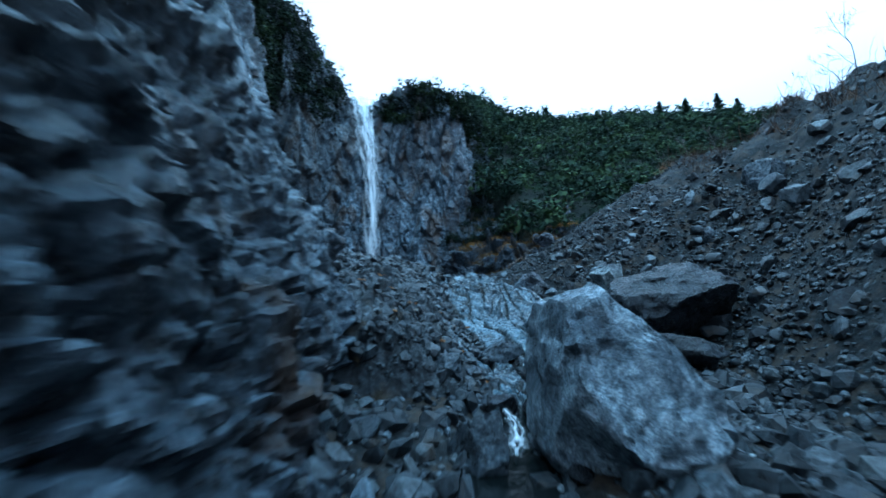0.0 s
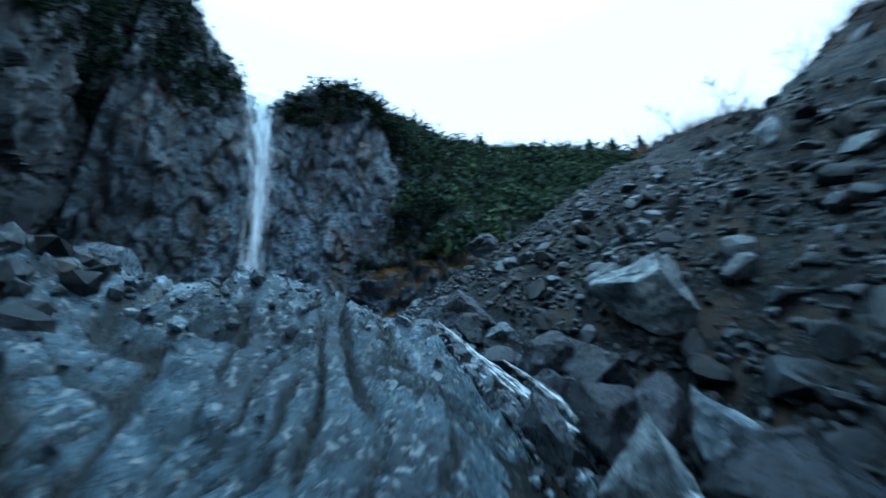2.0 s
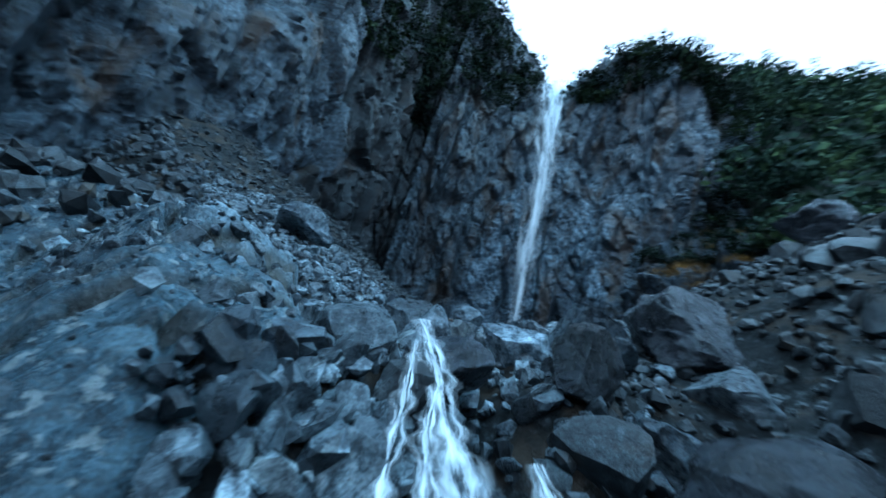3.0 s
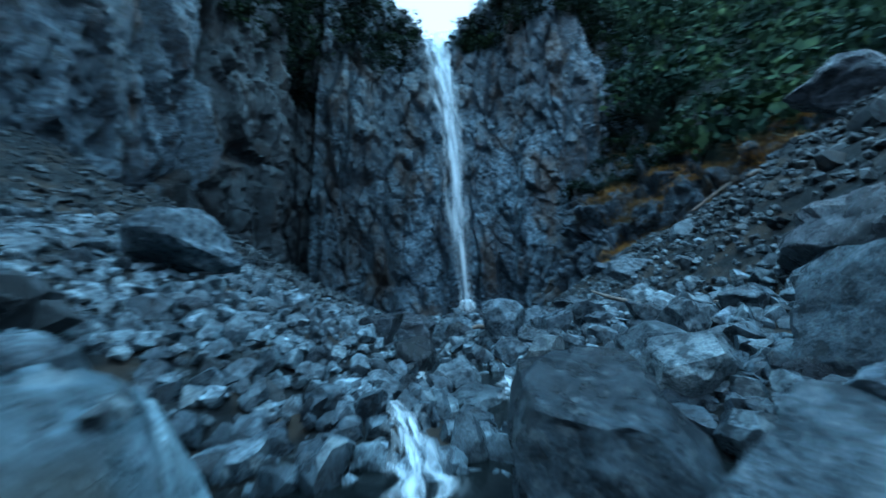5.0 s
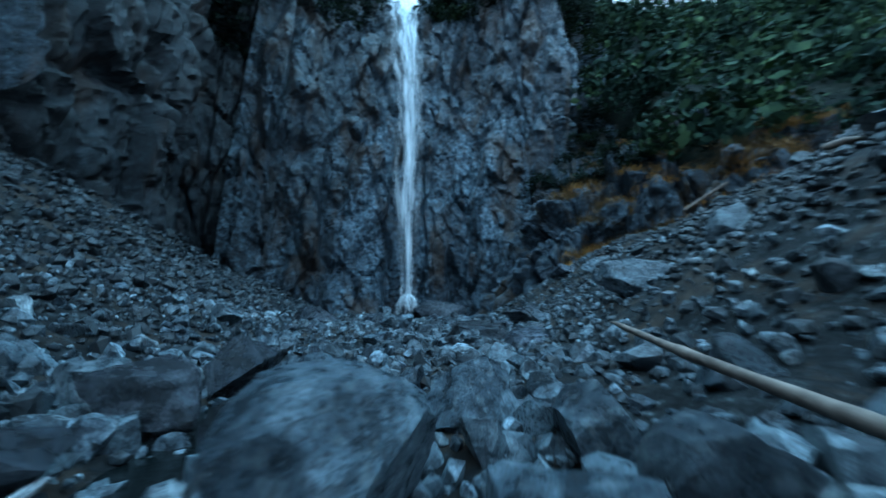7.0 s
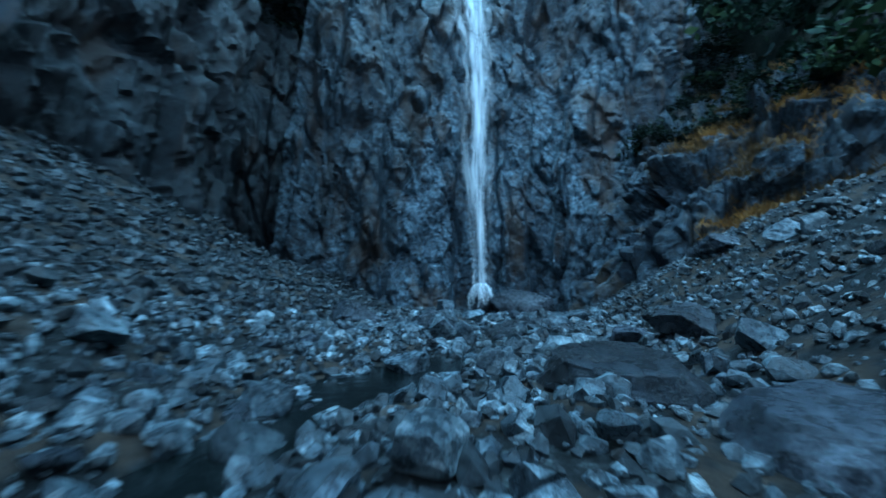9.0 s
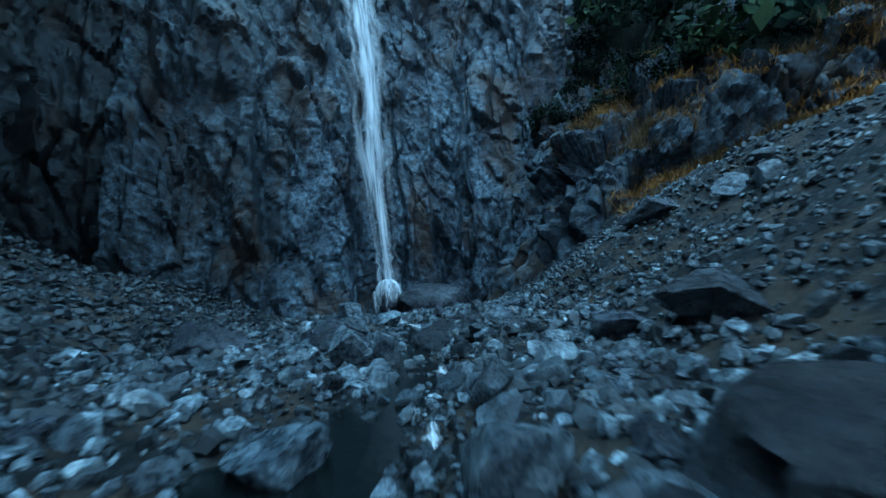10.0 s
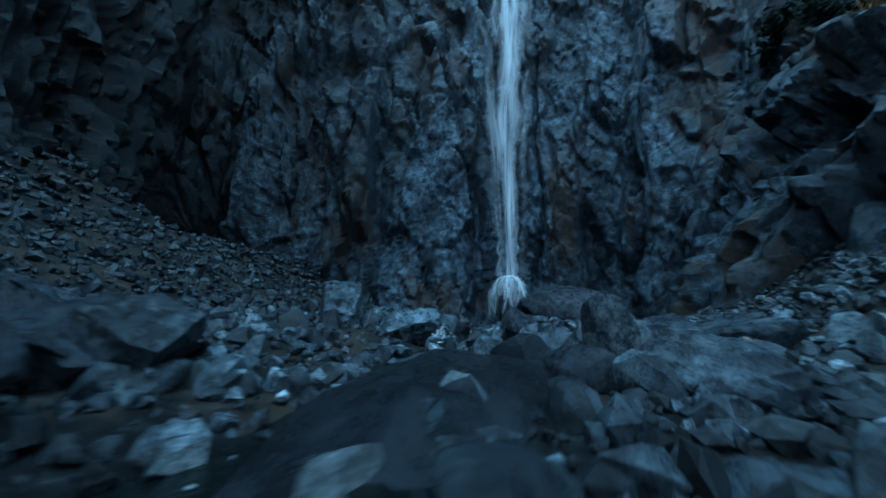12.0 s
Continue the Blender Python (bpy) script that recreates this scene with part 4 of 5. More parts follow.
MIDDLE = [
    (2.05, 23.4, 0.33, 0.25, 0.17, "grey"), (-1.15, 26.3, 0.45, 0.4, 0.36, "dark"), (-0.75, 25.0, 0.4, 0.36, 0.3, "dark"), (-0.2, 26.1, 0.42, 0.35, 0.33, "grey"),
    (4.5, 23.5, 0.32, 0.28, 0.18, "grey"), (2.25, 24.0, 0.25, 0.25, 0.22, "grey"), (2.85, 23.8, 0.26, 0.24, 0.13, "grey"), (2.4, 24.95, 0.3, 0.25, 0.2, "grey"),
    (3.55, 24.5, 0.24, 0.22, 0.22, "grey"), (0.4, 24.7, 0.25, 0.25, 0.25, "dark"), (-0.4, 24.0, 0.27, 0.25, 0.2, "dark"),
    (1.7, 25.4, 0.33, 0.28, 0.26, "grey"), (-1.35, 25.0, 0.3, 0.3, 0.24, "grey"), (3.65, 30.2, 0.68, 0.5, 0.36, "grey"), (5.1, 29.9, 0.3, 0.28, 0.3, "pale")]
UPPER = [
     (-2.5, 29.7, 0.28, 0.25, 0.2, "grey"), (-0.2, 29.0, 0.22, 0.2, 0.16, "grey"),
    (-4.5, 29.0, 0.32, 0.25, 0.2, "pale"), (0.5, 35.6, 0.45, 0.35, 0.25, "dark"), (1.9, 32.6, 0.3, 0.26, 0.22, "grey"), (-0.8, 31.4, 0.25, 0.22, 0.18, "grey"),
    (-2.4, 32.0, 0.34, 0.3, 0.25, "grey"), (1.3, 34.6, 0.55, 0.5, 0.25, "dark"), (-3.3, 34.6, 0.32, 0.3, 0.3, "grey"), (-4.75, 36.45, 0.75, 0.5, 0.36, "dark")]
FOOT = [
    (-7.5, 36.1, 0.87, 0.6, 0.46, "dark"), (-0.5, 33.5, 0.3, 0.25, 0.17, "pale"), (-2.95, 37.7, 0.3, 0.26, 0.2, "grey"),
    (-1.2, 33.9, 0.16, 0.14, 0.13, "pale"), (-2.9, 35.1, 0.28, 0.25, 0.28, "grey"), (2.5, 40.3, 0.76, 0.5, 0.32, "dark"),
    (-4.3, 36.5, 0.36, 0.34, 0.34, "grey"), (-3.9, 35.4, 0.5, 0.42, 0.26, "dark"), (-2.1, 36.4, 0.16, 0.13, 0.11, "white"), (-1.65, 36.45, 0.22, 0.15, 0.1, "white"), (-1.6, 35.0, 0.26, 0.2, 0.11, "pale"), (-1.7, 38.7, 0.36, 0.28, 0.2, "grey"), (-1.35, 38.0, 0.36, 0.3, 0.22, "grey"), (-2.2, 37.8, 0.25, 0.22, 0.18, "dark"), (-1.9, 38.3, 0.2, 0.2, 0.26, "grey"),
    (-4.8, 39.4, 0.46, 0.4, 0.26, "grey"), (-5.5, 38.9, 0.4, 0.35, 0.36, "grey"), (-1.3, 40.0, 0.5, 0.35, 0.22, "grey")]
SLOPE = [(15.3, 16.0, 0.95, 0.8, 0.85, "grey"), (13.9, 13.4, 0.5, 0.45, 0.4, "pale"), (14.6, 14.9, 0.5, 0.5, 0.5, "pale"), (13.8, 19.2, 0.3, 0.25, 0.5, "pale"), (3.7, 38.7, 0.36, 0.3, 0.26, "grey"), (4.1, 38.0, 0.24, 0.24, 0.22, "pale"), (8.7, 29.2, 1.05, 0.8, 0.55, "dark"), (7.7, 30.2, 0.55, 0.4, 0.24, "grey"),
         (12.6, 16.5, 0.45, 0.4, 0.35, "grey"), (11.0, 21.4, 0.55, 0.4, 0.4, "grey"), (10.2, 14.6, 0.6, 0.5, 0.4, "grey")]

r = np.random.default_rng(12)
for k, (x, y, a, b, c, z) in enumerate(BIG):
    turn = (r.uniform(-12, 12), r.uniform(-12, 12), r.uniform(0, 90))
    shape = dict(planes=[(0.72, -0.1, 0.7, 0.42), (-1, -0.2, 0.1, 0.76), (0.1, -1, 0.25, 0.72), (-0.25, 0.2, 1, 0.82), (0.95, -0.5, 0.1, 0.8)], cuts=4, depth=(0.8, 0.92), round_off=0.12) if k == 0 else dict(cuts=13, depth=(0.45, 0.85))
    boulder(x, y, (a, b, c), (0, 0, 0) if k == 0 else turn, 41 + k, z, label=LOOKS["huge"][0], group="great boulders", material=DARKROCK if k else BIGROCK, sub=5, **shape)
for rows, group in ((LOWER, "boulders by the rapids"), (POOLSIDE, "boulders round the pool"), (MIDDLE, "boulders in the stream bed"), (UPPER, "boulders in the upper stream bed"), (FOOT, "boulders below the waterfall"), (SLOPE, "boulders on the scree slope")):
    for k, (x, y, a, b, c, look_of) in enumerate(rows):
        mat = {"grey": BOULDER, "dark": DARKROCK, "pale": PALEROCK, "white": PALEROCK}[look_of]
        boulder(x, y, (a * 1.12, b * 1.12, c * 1.2), (r.uniform(-14, 14), r.uniform(-14, 14), r.uniform(0, 180)), 100 + int(x * 37 + y * 91) % 800, None, 0.2, LOOKS[look_of][0], group, mat, 4 if max(a, b) > 0.3 else 3)
boulder(-2.35, 37.05, (0.72, 1.15, 0.34), (4, -3, 25), 79, surface_at(-2.35, 37.05) - 0.09, label="low smooth blue-grey rock with pale streaks in the shallow stream", group="boulders below the waterfall", material=DARKROCK, cuts=7, depth=(0.72, 0.92), round_off=0.3)
boulder(1.85, 30.35, (0.68, 0.56, 0.55), (3, -6, 12), 84, 4.42, label="dark wet angular boulder with a flat top in the stream bed", group="boulders in the upper stream bed", material=DARKROCK, planes=[(0.05, -0.1, 1, 0.6), (-0.9, -0.5, 0.1, 0.8), (0.2, -1, 0.25, 0.8), (1, 0.2, 0.2, 0.85)], cuts=5, depth=(0.75, 0.92))
boulder(0.55, 31.3, (0.85, 0.66, 0.55), (4, 5, 8), 86, 4.46, label="dark wet angular boulder with a flat top in the stream bed", group="boulders in the upper stream bed", material=DARKROCK, planes=[(-0.1, -0.15, 1, 0.64), (-0.7, -0.7, 0.3, 0.82), (0.3, -1, 0.3, 0.85), (1, 0.1, 0.3, 0.85)], cuts=5, depth=(0.78, 0.93))
boulder(2.93, 20.12, (0.46, 0.42, 0.5), (0, 0, 0), 83, 4.1, label="broad angular blue-grey boulder with a sloping flat top by the pool", group="boulders round the pool", planes=[(0.1, -0.3, 1, 0.62), (0.05, -1, 0.12, 0.8), (0.85, -0.1, 0.6, 0.72), (-1, -0.1, 0.12, 0.82), (0.1, 1, 0.2, 0.8)], cuts=5, depth=(0.75, 0.92))

# loose stones of the bed, each its own, on shared shapes
STONE_MESHES = []
for k in range(14):
    v, f = rock_points(3, 300 + k, rough=0.035, round_off=0.2 if k % 3 == 0 else 0.0)
    STONE_MESHES.append(mesh_of("stone", v * np.array([1, r.uniform(0.7, 1), r.uniform(0.55, 0.85)]), f, (BOULDER, BOULDER, PALEROCK, DARKROCK)[k % 4], sharp=34))


def lone_stone(x, y, s, k):
    ob = new("stone", STONE_MESHES[k])
    ob.matrix_basis = pose(x, y, height_at(x, y) + 0.28 * s, r.uniform(-25, 25), r.uniform(-25, 25), r.uniform(0, 360)) @ Matrix.Diagonal((s, s, s, 1))
    return tagged(ob, ("blue-grey stone lying in the gravel", "blue-grey stone lying in the gravel", "pale grey stone lying in the gravel", "dark wet stone lying in the gravel")[k % 4], "stone", "loose stones of the stream bed")


placed = 0
while placed < 298:
    y = r.uniform(4, 44)
    x = channel(y) + r.normal() * (1.6 if y < 18 else 2.3)
    if hump_height(np.array(x), np.array(y)) > bed_height(y) + 0.25:
        continue
    lone_stone(x, y, r.choice([0.09, 0.13, 0.17, 0.22, 0.28], p=[0.25, 0.3, 0.25, 0.14, 0.06]), int(r.integers(0, 14)))
    placed += 1


def off_slab(x, y):
    return (hump_height(x, y) < bed_height(y) + 0.3) | (y > 19.3)


def scatter(n, box, seed, radius, power=2.5):
    g = np.random.default_rng(seed)
    x, y = g.uniform(box[0], box[1], n), g.uniform(box[2], box[3], n)
    keep = off_slab(x, y) & ((np.abs(x - channel(y) - 0.15 * np.sin(3 * y)) > 0.36) | (y < 20.5) | (g.random(n) < 0.4))
    keep &= ((x + 1.3) / 0.6) ** 2 + ((y - 36.3) / 0.36) ** 2 > 1
    x, y = x[keep], y[keep]
    s = radius[0] + (radius[1] - radius[0]) * g.random(len(x)) ** power
    return np.stack([x, y, many_heights(x, y) + 0.2 * s, s], 1)


stones("bed_gravel", scatter(11000, (-7, 5.5, 19.3, 46), 21, (0.025, 0.1)), 1, 3, "grey angular gravel covering the stream bed")
stones("pool_cobbles", scatter(2600, (-6, 5.2, 19.6, 25), 37, (0.04, 0.17), 2.2), 2, 38, "angular cobbles heaped above the pool")
cobbles = scatter(4200, (-8, 6, 19.8, 48), 22, (0.05, 0.2), 2.8)
cobbles = cobbles[(cobbles[:, 0] < right_toe(cobbles[:, 1]) + 0.9) & (cobbles[:, 0] > left_toe(cobbles[:, 1]) - 2.0)]
stones("bed_cobbles", cobbles, 2, 4, "grey cobbles heaped along the stream bed")
stones("lower_rubble", scatter(3200, (-3, 8, -2, 19), 23, (0.06, 0.3)), 1, 5, "broken grey rubble in the lower channel", SCREE)
g = np.random.default_rng(33)
bank_x, bank_y = g.uniform(-11, 1.2, 8500), g.uniform(8.2, 19.6, 8500)
on_bank = (bank_x + 0.25 * (bank_y - 16) < 0.3) & (hump_height(bank_x, bank_y) > bed_height(bank_y) - 0.2)
bank_x, bank_y = bank_x[on_bank], bank_y[on_bank]
bank_r = 0.04 + 0.2 * g.random(len(bank_x)) ** 3
stones("bank_rubble", np.stack([bank_x, bank_y, np.maximum(hump_height(bank_x, bank_y) + 0.12, many_heights(bank_x, bank_y)) + 0.1 * bank_r, bank_r], 1), 1, 34, "broken dark angular rubble on the rocky bank", RUBBLE)
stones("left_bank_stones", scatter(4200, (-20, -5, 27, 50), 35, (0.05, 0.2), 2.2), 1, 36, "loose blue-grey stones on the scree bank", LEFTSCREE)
g = np.random.default_rng(51)
cas_x, cas_y = g.uniform(4.1, 6.5, 1100), g.uniform(16.9, 19.0, 1100)
cas_r = 0.035 + 0.15 * g.random(1100) ** 2.5
stones("cascade_rubble", np.stack([cas_x, cas_y, np.maximum(many_heights(cas_x, cas_y), hump_height(cas_x, cas_y) + 0.1) + 0.25 * cas_r, cas_r], 1), 2, 52, "wet angular rubble under the cascade")
si, sj = g.integers(90, sx.shape[0] - 1, 9000), g.integers(150, sx.shape[1] - 1, 9000)
on = (sz2[si, sj] > 2.9) & (sy[si, sj] < 18.9) & (sx[si, sj] > 0.2) & (g.random(9000) < 0.1 + 0.5 * smooth(3.4, 4.2, sz2[si, sj]))
si, sj = si[on], sj[on]
slab_r = 0.015 + 0.1 * g.random(len(si)) ** 3.5
stones("slab_debris", np.stack([sx[si, sj], sy[si, sj], sz2[si, sj] + 0.2 * slab_r, slab_r], 1), 1, 54, "small loose chips of rock lying on the bedrock")
stones("lower_gravel", scatter(2500, (-3, 7.5, -2, 19), 24, (0.03, 0.1)), 1, 6, "grey gravel in the lower channel")
stones("scree_stones", np.concatenate([scatter(15000, (5, 16.5, 5, 34), 25, (0.025, 0.13), 2.4), scatter(5000, (4, 21, -2, 46), 45, (0.03, 0.12), 2.4)]), 1, 7, "small grey stones strewn over the brown scree slope", SCREE)
stones("scree_blocks", np.concatenate([scatter(800, (5.5, 21, -2, 25), 26, (0.1, 0.42), 3.5), scatter(220, (4, 20, 25, 44), 30, (0.08, 0.3), 3.5)]), 2, 8, "grey blocks stuck in the brown scree slope", SCREE)
stones("slope_blocks", scatter(300, (7, 13, 12, 27), 29, (0.1, 0.42), 3.2), 2, 12, "dark angular blocks bedded in the lower scree", SCREE)
stones("upper_scree", scatter(9000, (-2, 13, 26, 46), 27, (0.025, 0.11), 3), 1, 9, "loose grey scree below the rock outcrop", SCREE)
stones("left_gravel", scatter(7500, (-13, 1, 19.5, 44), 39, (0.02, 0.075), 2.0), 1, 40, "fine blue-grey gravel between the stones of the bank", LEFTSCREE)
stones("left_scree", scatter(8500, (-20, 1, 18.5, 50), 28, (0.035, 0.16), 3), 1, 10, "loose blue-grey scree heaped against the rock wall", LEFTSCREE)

# ---- vegetation ----
def leaf_cluster(n, seed, radius, leaf, flat=0.8):
    """Leaf quads over the shells of a few uneven lobes, as an array (n, 4, 3)."""
    r = np.random.default_rng(seed)
    lobes = r.normal(size=(9, 3)) * radius * np.array([0.55, 0.55, 0.35])
    lobes[:, 2] = np.abs(lobes[:, 2])
    size = radius * r.uniform(0.25, 0.55, 9)
    k = r.integers(0, 9, n)
    out = r.normal(size=(n, 3)) + np.array([0, 0, 0.35])
    out /= np.linalg.norm(out, axis=1, keepdims=True)
    c = lobes[k] + out * (size[k] * r.uniform(0.75, 1.12, n))[:, None]
    c[:, 2] *= flat
    nrm = out + r.normal(size=(n, 3)) * 0.45
    a = np.cross(nrm, r.normal(size=(n, 3)))
    a /= np.maximum(np.linalg.norm(a, axis=1, keepdims=True), 1e-6)
    b = np.cross(nrm, a)
    b /= np.maximum(np.linalg.norm(b, axis=1, keepdims=True), 1e-6)
    s = leaf * r.uniform(0.5, 1.4, (n, 1))
    a, b = a * s, b * s * 0.6
    return np.stack([c - a, c - b, c + a, c + b], 1)


def foliage(name, spots, leaves, leaf, seed, material, label, category="shrubs"):
    """Leafy clumps at spots (x, y, z, radius), joined in one mesh."""
    r = np.random.default_rng(seed)
    kinds = np.stack([leaf_cluster(leaves, seed * 17 + k, 1.0, leaf) for k in range(8)])
    n = len(spots)
    q = kinds[r.integers(0, 8, n)] * (spots[:, 3] * r.uniform(0.8, 1.2, n))[:, None, None, None]
    ang = r.uniform(0, 6.28, n)
    co, si = np.cos(ang)[:, None, None], np.sin(ang)[:, None, None]
    q = np.stack([q[..., 0] * co - q[..., 1] * si, q[..., 0] * si + q[..., 1] * co, q[..., 2]], -1) + spots[:, None, None, :3]
    v = q.reshape(-1, 3)
    ob = new(name, mesh_of(name, v, np.arange(len(v)).reshape(-1, 4), material, shade=False))
    return tagged(ob, label, category, kind="stuff")


def over_grid(g, n, seed, rows):
    """Random spots on the chosen rows of a face's grid."""
    r = np.random.default_rng(seed)
    i = r.integers(0, g.shape[0], n)
    j = r.integers(rows[0], rows[1], n)
    return g[i, j]


def bare_tree(x, y, z, height, seed, label, category="tree"):
    """A leafless tree: trunk and forked limbs as thin tapered tubes."""
    g = np.random.default_rng(seed)
    limbs = []

    def grow(p, d, length, rad, depth):
        n = 4
        pts = [p]
        for _ in range(n):
            d = d + g.normal(size=3) * 0.16 + np.array([0, 0, 0.07])
            d = d / np.linalg.norm(d)
            pts.append(pts[-1] + d * length / n)
        limbs.append((np.array(pts), rad, depth))
        if depth < 3:
            for _ in range(int(g.integers(3, 6))):
                k = int(g.integers(1, n + 1))
                side = d + g.normal(size=3) * 0.6
                grow(pts[k], side / np.linalg.norm(side), length * g.uniform(0.4, 0.65), rad * 0.5, depth + 1)

    grow(np.zeros(3), np.array([g.normal() * 0.1, g.normal() * 0.1, 1.0]), height * 0.7, height * 0.012, 0)
    root = tagged(new("bare_tree"), label, category, "bare trees on the crest")
    root.matrix_basis = pose(x, y, z)
    for name, pick in (("trunk", lambda k: k == 0), ("crown", lambda k: k > 0)):
        vs, fs, base = [], [], 0
        for pts, rad, depth in limbs:
            if not pick(depth):
                continue
            for k, q in enumerate(pts):
                w = max(rad * (1 - 0.7 * k / len(pts)), 0.008)
                for a in (0, 2.094, 4.189):
                    vs.append(q + w * np.array([math.cos(a), math.sin(a), 0]))
            for k in range(len(pts) - 1):
                for a in range(3):
                    i0, i1 = base + k * 3 + a, base + k * 3 + (a + 1) % 3
                    fs.append((i0, i1, i1 + 3, i0 + 3))
            base += 3 * len(pts)
        part(name, mesh_of(name, vs, fs, TWIG), root)
    return root


def conifer(x, y, z, height, seed):
    """A small conifer: tapered trunk and drooping boughs of needles."""
    g = np.random.default_rng(seed)
    root = tagged(new("conifer"), "dark green conifer standing out on the skyline", "tree", "conifers on the skyline")
    root.matrix_basis = pose(x, y, z)
    n = 8
    a = np.linspace(0, 2 * math.pi, n, endpoint=False)
    rings = [np.stack([np.cos(a) * w, np.sin(a) * w, 0 * a + h], 1) for h, w in ((-0.5, height * 0.03), (height * 0.5, height * 0.018), (height, 0.02))]
    part("trunk", mesh_of("trunk", np.concatenate(rings), [(k * n + i, k * n + (i + 1) % n, (k + 1) * n + (i + 1) % n, (k + 1) * n + i) for k in range(2) for i in range(n)], TWIG), root)
    quads = []
    for _ in range(int(110 + 10 * height)):
        h = g.uniform(0.18, 1.0) ** 0.8
        reach = height * 0.32 * (1.05 - h) * g.uniform(0.5, 1.2) + 0.08
        t = g.uniform(0, 6.283)
        d = np.array([math.cos(t), math.sin(t), -0.25])
        for q in np.linspace(0.25, 1, 5):
            c = np.array([0, 0, height * h]) + d * reach * q + g.normal(size=3) * 0.06
            u, w = d * 0.32 + g.normal(size=3) * 0.06, np.cross(d, (0, 0, 1)) * 0.24 + g.normal(size=3) * 0.05
            quads += [c - u, c - w, c + u, c + w]
    part("crown", mesh_of("crown", quads, np.arange(len(quads)).reshape(-1, 4), NEEDLE, shade=False), root)
    return root


# ---- woods and grass ----
r = np.random.default_rng(8)
n = 2500
fx, fy = r.uniform(7, 115, n), r.uniform(49, 106, n)
keep = fx < 24 + (fy - 46) * 1.6
fx, fy = fx[keep], fy[keep]
spots = np.stack([fx, fy, hill_height(fx, fy) - 0.3, 1.0 + 2.8 * r.random(len(fx)) ** 2], 1)
foliage("hillside_shrubs", spots, 120, 0.12, 3, HILLLEAF, "dense dark green evergreen shrubs covering the hillside")
n = 170
fx, fy = r.uniform(6, 90, n), r.uniform(96, 104, n)
foliage("ridge_woods", np.stack([fx, fy, hill_height(fx, fy) + 0.5, r.uniform(1.4, 3.2, n)], 1), 170, 0.12, 31, NEEDLE, "dark wood along the far ridge", "woods")

top = over_grid(back_grid, 1000, 4, (212, 268))
top = top[(top[:, 0] < -19.5) | ((top[:, 0] > -12.5) & (top[:, 2] > 40))]
foliage("clifftop_shrubs", np.concatenate([top, r.uniform(0.7, 1.7, (len(top), 1))], 1), 105, 0.14, 5, LEAF, "dark green shrubs along the top of the cliff")
notch = over_grid(back_grid[225:300], 110, 18, (245, 268))
foliage("brow_shrubs", np.concatenate([notch, r.uniform(0.8, 1.6, (len(notch), 1))], 1), 105, 0.14, 19, LEAF, "dark shrubs on the brow of the cliff")
gully = over_grid(back_grid[268:], 260, 14, (130, 262))
foliage("gully_shrubs", np.concatenate([gully, r.uniform(0.7, 1.6, (len(gully), 1))], 1), 150, 0.1, 15, LEAF, "dark shrubs in the gully beside the cliff")
topl = np.concatenate([over_grid(left_grid[340:], 260, 6, (160, 226)), over_grid(recess_grid, 560, 9, (150, 226))])
foliage("cliff_shrubs", np.concatenate([topl, r.uniform(0.7, 1.7, (len(topl), 1))], 1), 105, 0.14, 7, LEAF, "dark green shrubs clinging to the rock wall")
brow = over_grid(out_grid, 330, 16, (103, 124))
foliage("outcrop_shrubs", np.concatenate([brow, r.uniform(0.5, 1.2, (len(brow), 1))], 1), 140, 0.11, 17, LEAF, "green shrubs above the rock outcrop")


def blades(name, spots, per, length, seed, material, label, droop=0.5, category="grass"):
    """Tufts of thin bent blades, joined in one mesh."""
    g = np.random.default_rng(seed)
    m = len(spots) * per
    c = np.repeat(spots[:, :3], per, 0) + g.normal(size=(m, 3)) * np.repeat(spots[:, 3:4], per, 0) * np.array([0.5, 0.5, 0.1])
    lean = g.normal(size=(m, 3)) * droop + np.array([0, -0.35, 0.9])
    h = lean * (length * g.uniform(0.5, 1.3, (m, 1)))
    w = np.cross(lean, g.normal(size=(m, 3)))
    w *= 0.012 / np.maximum(np.linalg.norm(w, axis=1, keepdims=True), 1e-6)
    tip = c + h + np.array([0, -0.1, -0.25]) * length
    v = np.stack([c - w, c + w, c + h * 0.6 + w, c + h * 0.6 - w, tip], 1).reshape(-1, 3)
    k = np.arange(m)[:, None] * 5
    tri = np.concatenate([k + np.array([[0, 1, 2]]), k + np.array([[0, 2, 3]]), k + np.array([[3, 2, 4]])])
    ob = new(name, mesh_of(name, v, tri, material, shade=False))
    return tagged(ob, label, category, kind="stuff")


level = grid_normals(out_grid)[..., 2]
flat_i, flat_j = np.nonzero((np.abs(level) > 0.62) & (out_grid[..., 0] > 2.6))
chosen = np.random.default_rng(41).integers(0, len(flat_i), 340)
ledge = out_grid[flat_i[chosen], flat_j[chosen]]
blades("ledge_grass", np.concatenate([ledge, np.full((len(ledge), 1), 0.8)], 1), 95, 0.24, 42, DRYGRASS, "ochre dry grass on the ledges of the outcrop")
r = np.random.default_rng(43)
gx2, gy2 = r.normal(7.9, 1.7, 420), r.normal(44.4, 1.0, 420)
blades("grass_patch", np.stack([gx2, gy2, many_heights(gx2, gy2), np.full(420, 0.45)], 1), 60, 0.3, 44, DRYGRASS, "patch of golden dry grass at the foot of the outcrop")
gx2, gy2 = np.concatenate([r.uniform(18.5, 21.2, 260), r.uniform(11, 20, 420)]), np.concatenate([r.uniform(6, 46, 260), r.uniform(34, 46, 420)])
blades("crest_scrub", np.stack([gx2, gy2, many_heights(gx2, gy2), np.full(680, 0.6)], 1), 16, 0.7, 45, SHRUB, "thin russet scrub along the crest of the scree", category="scrub")
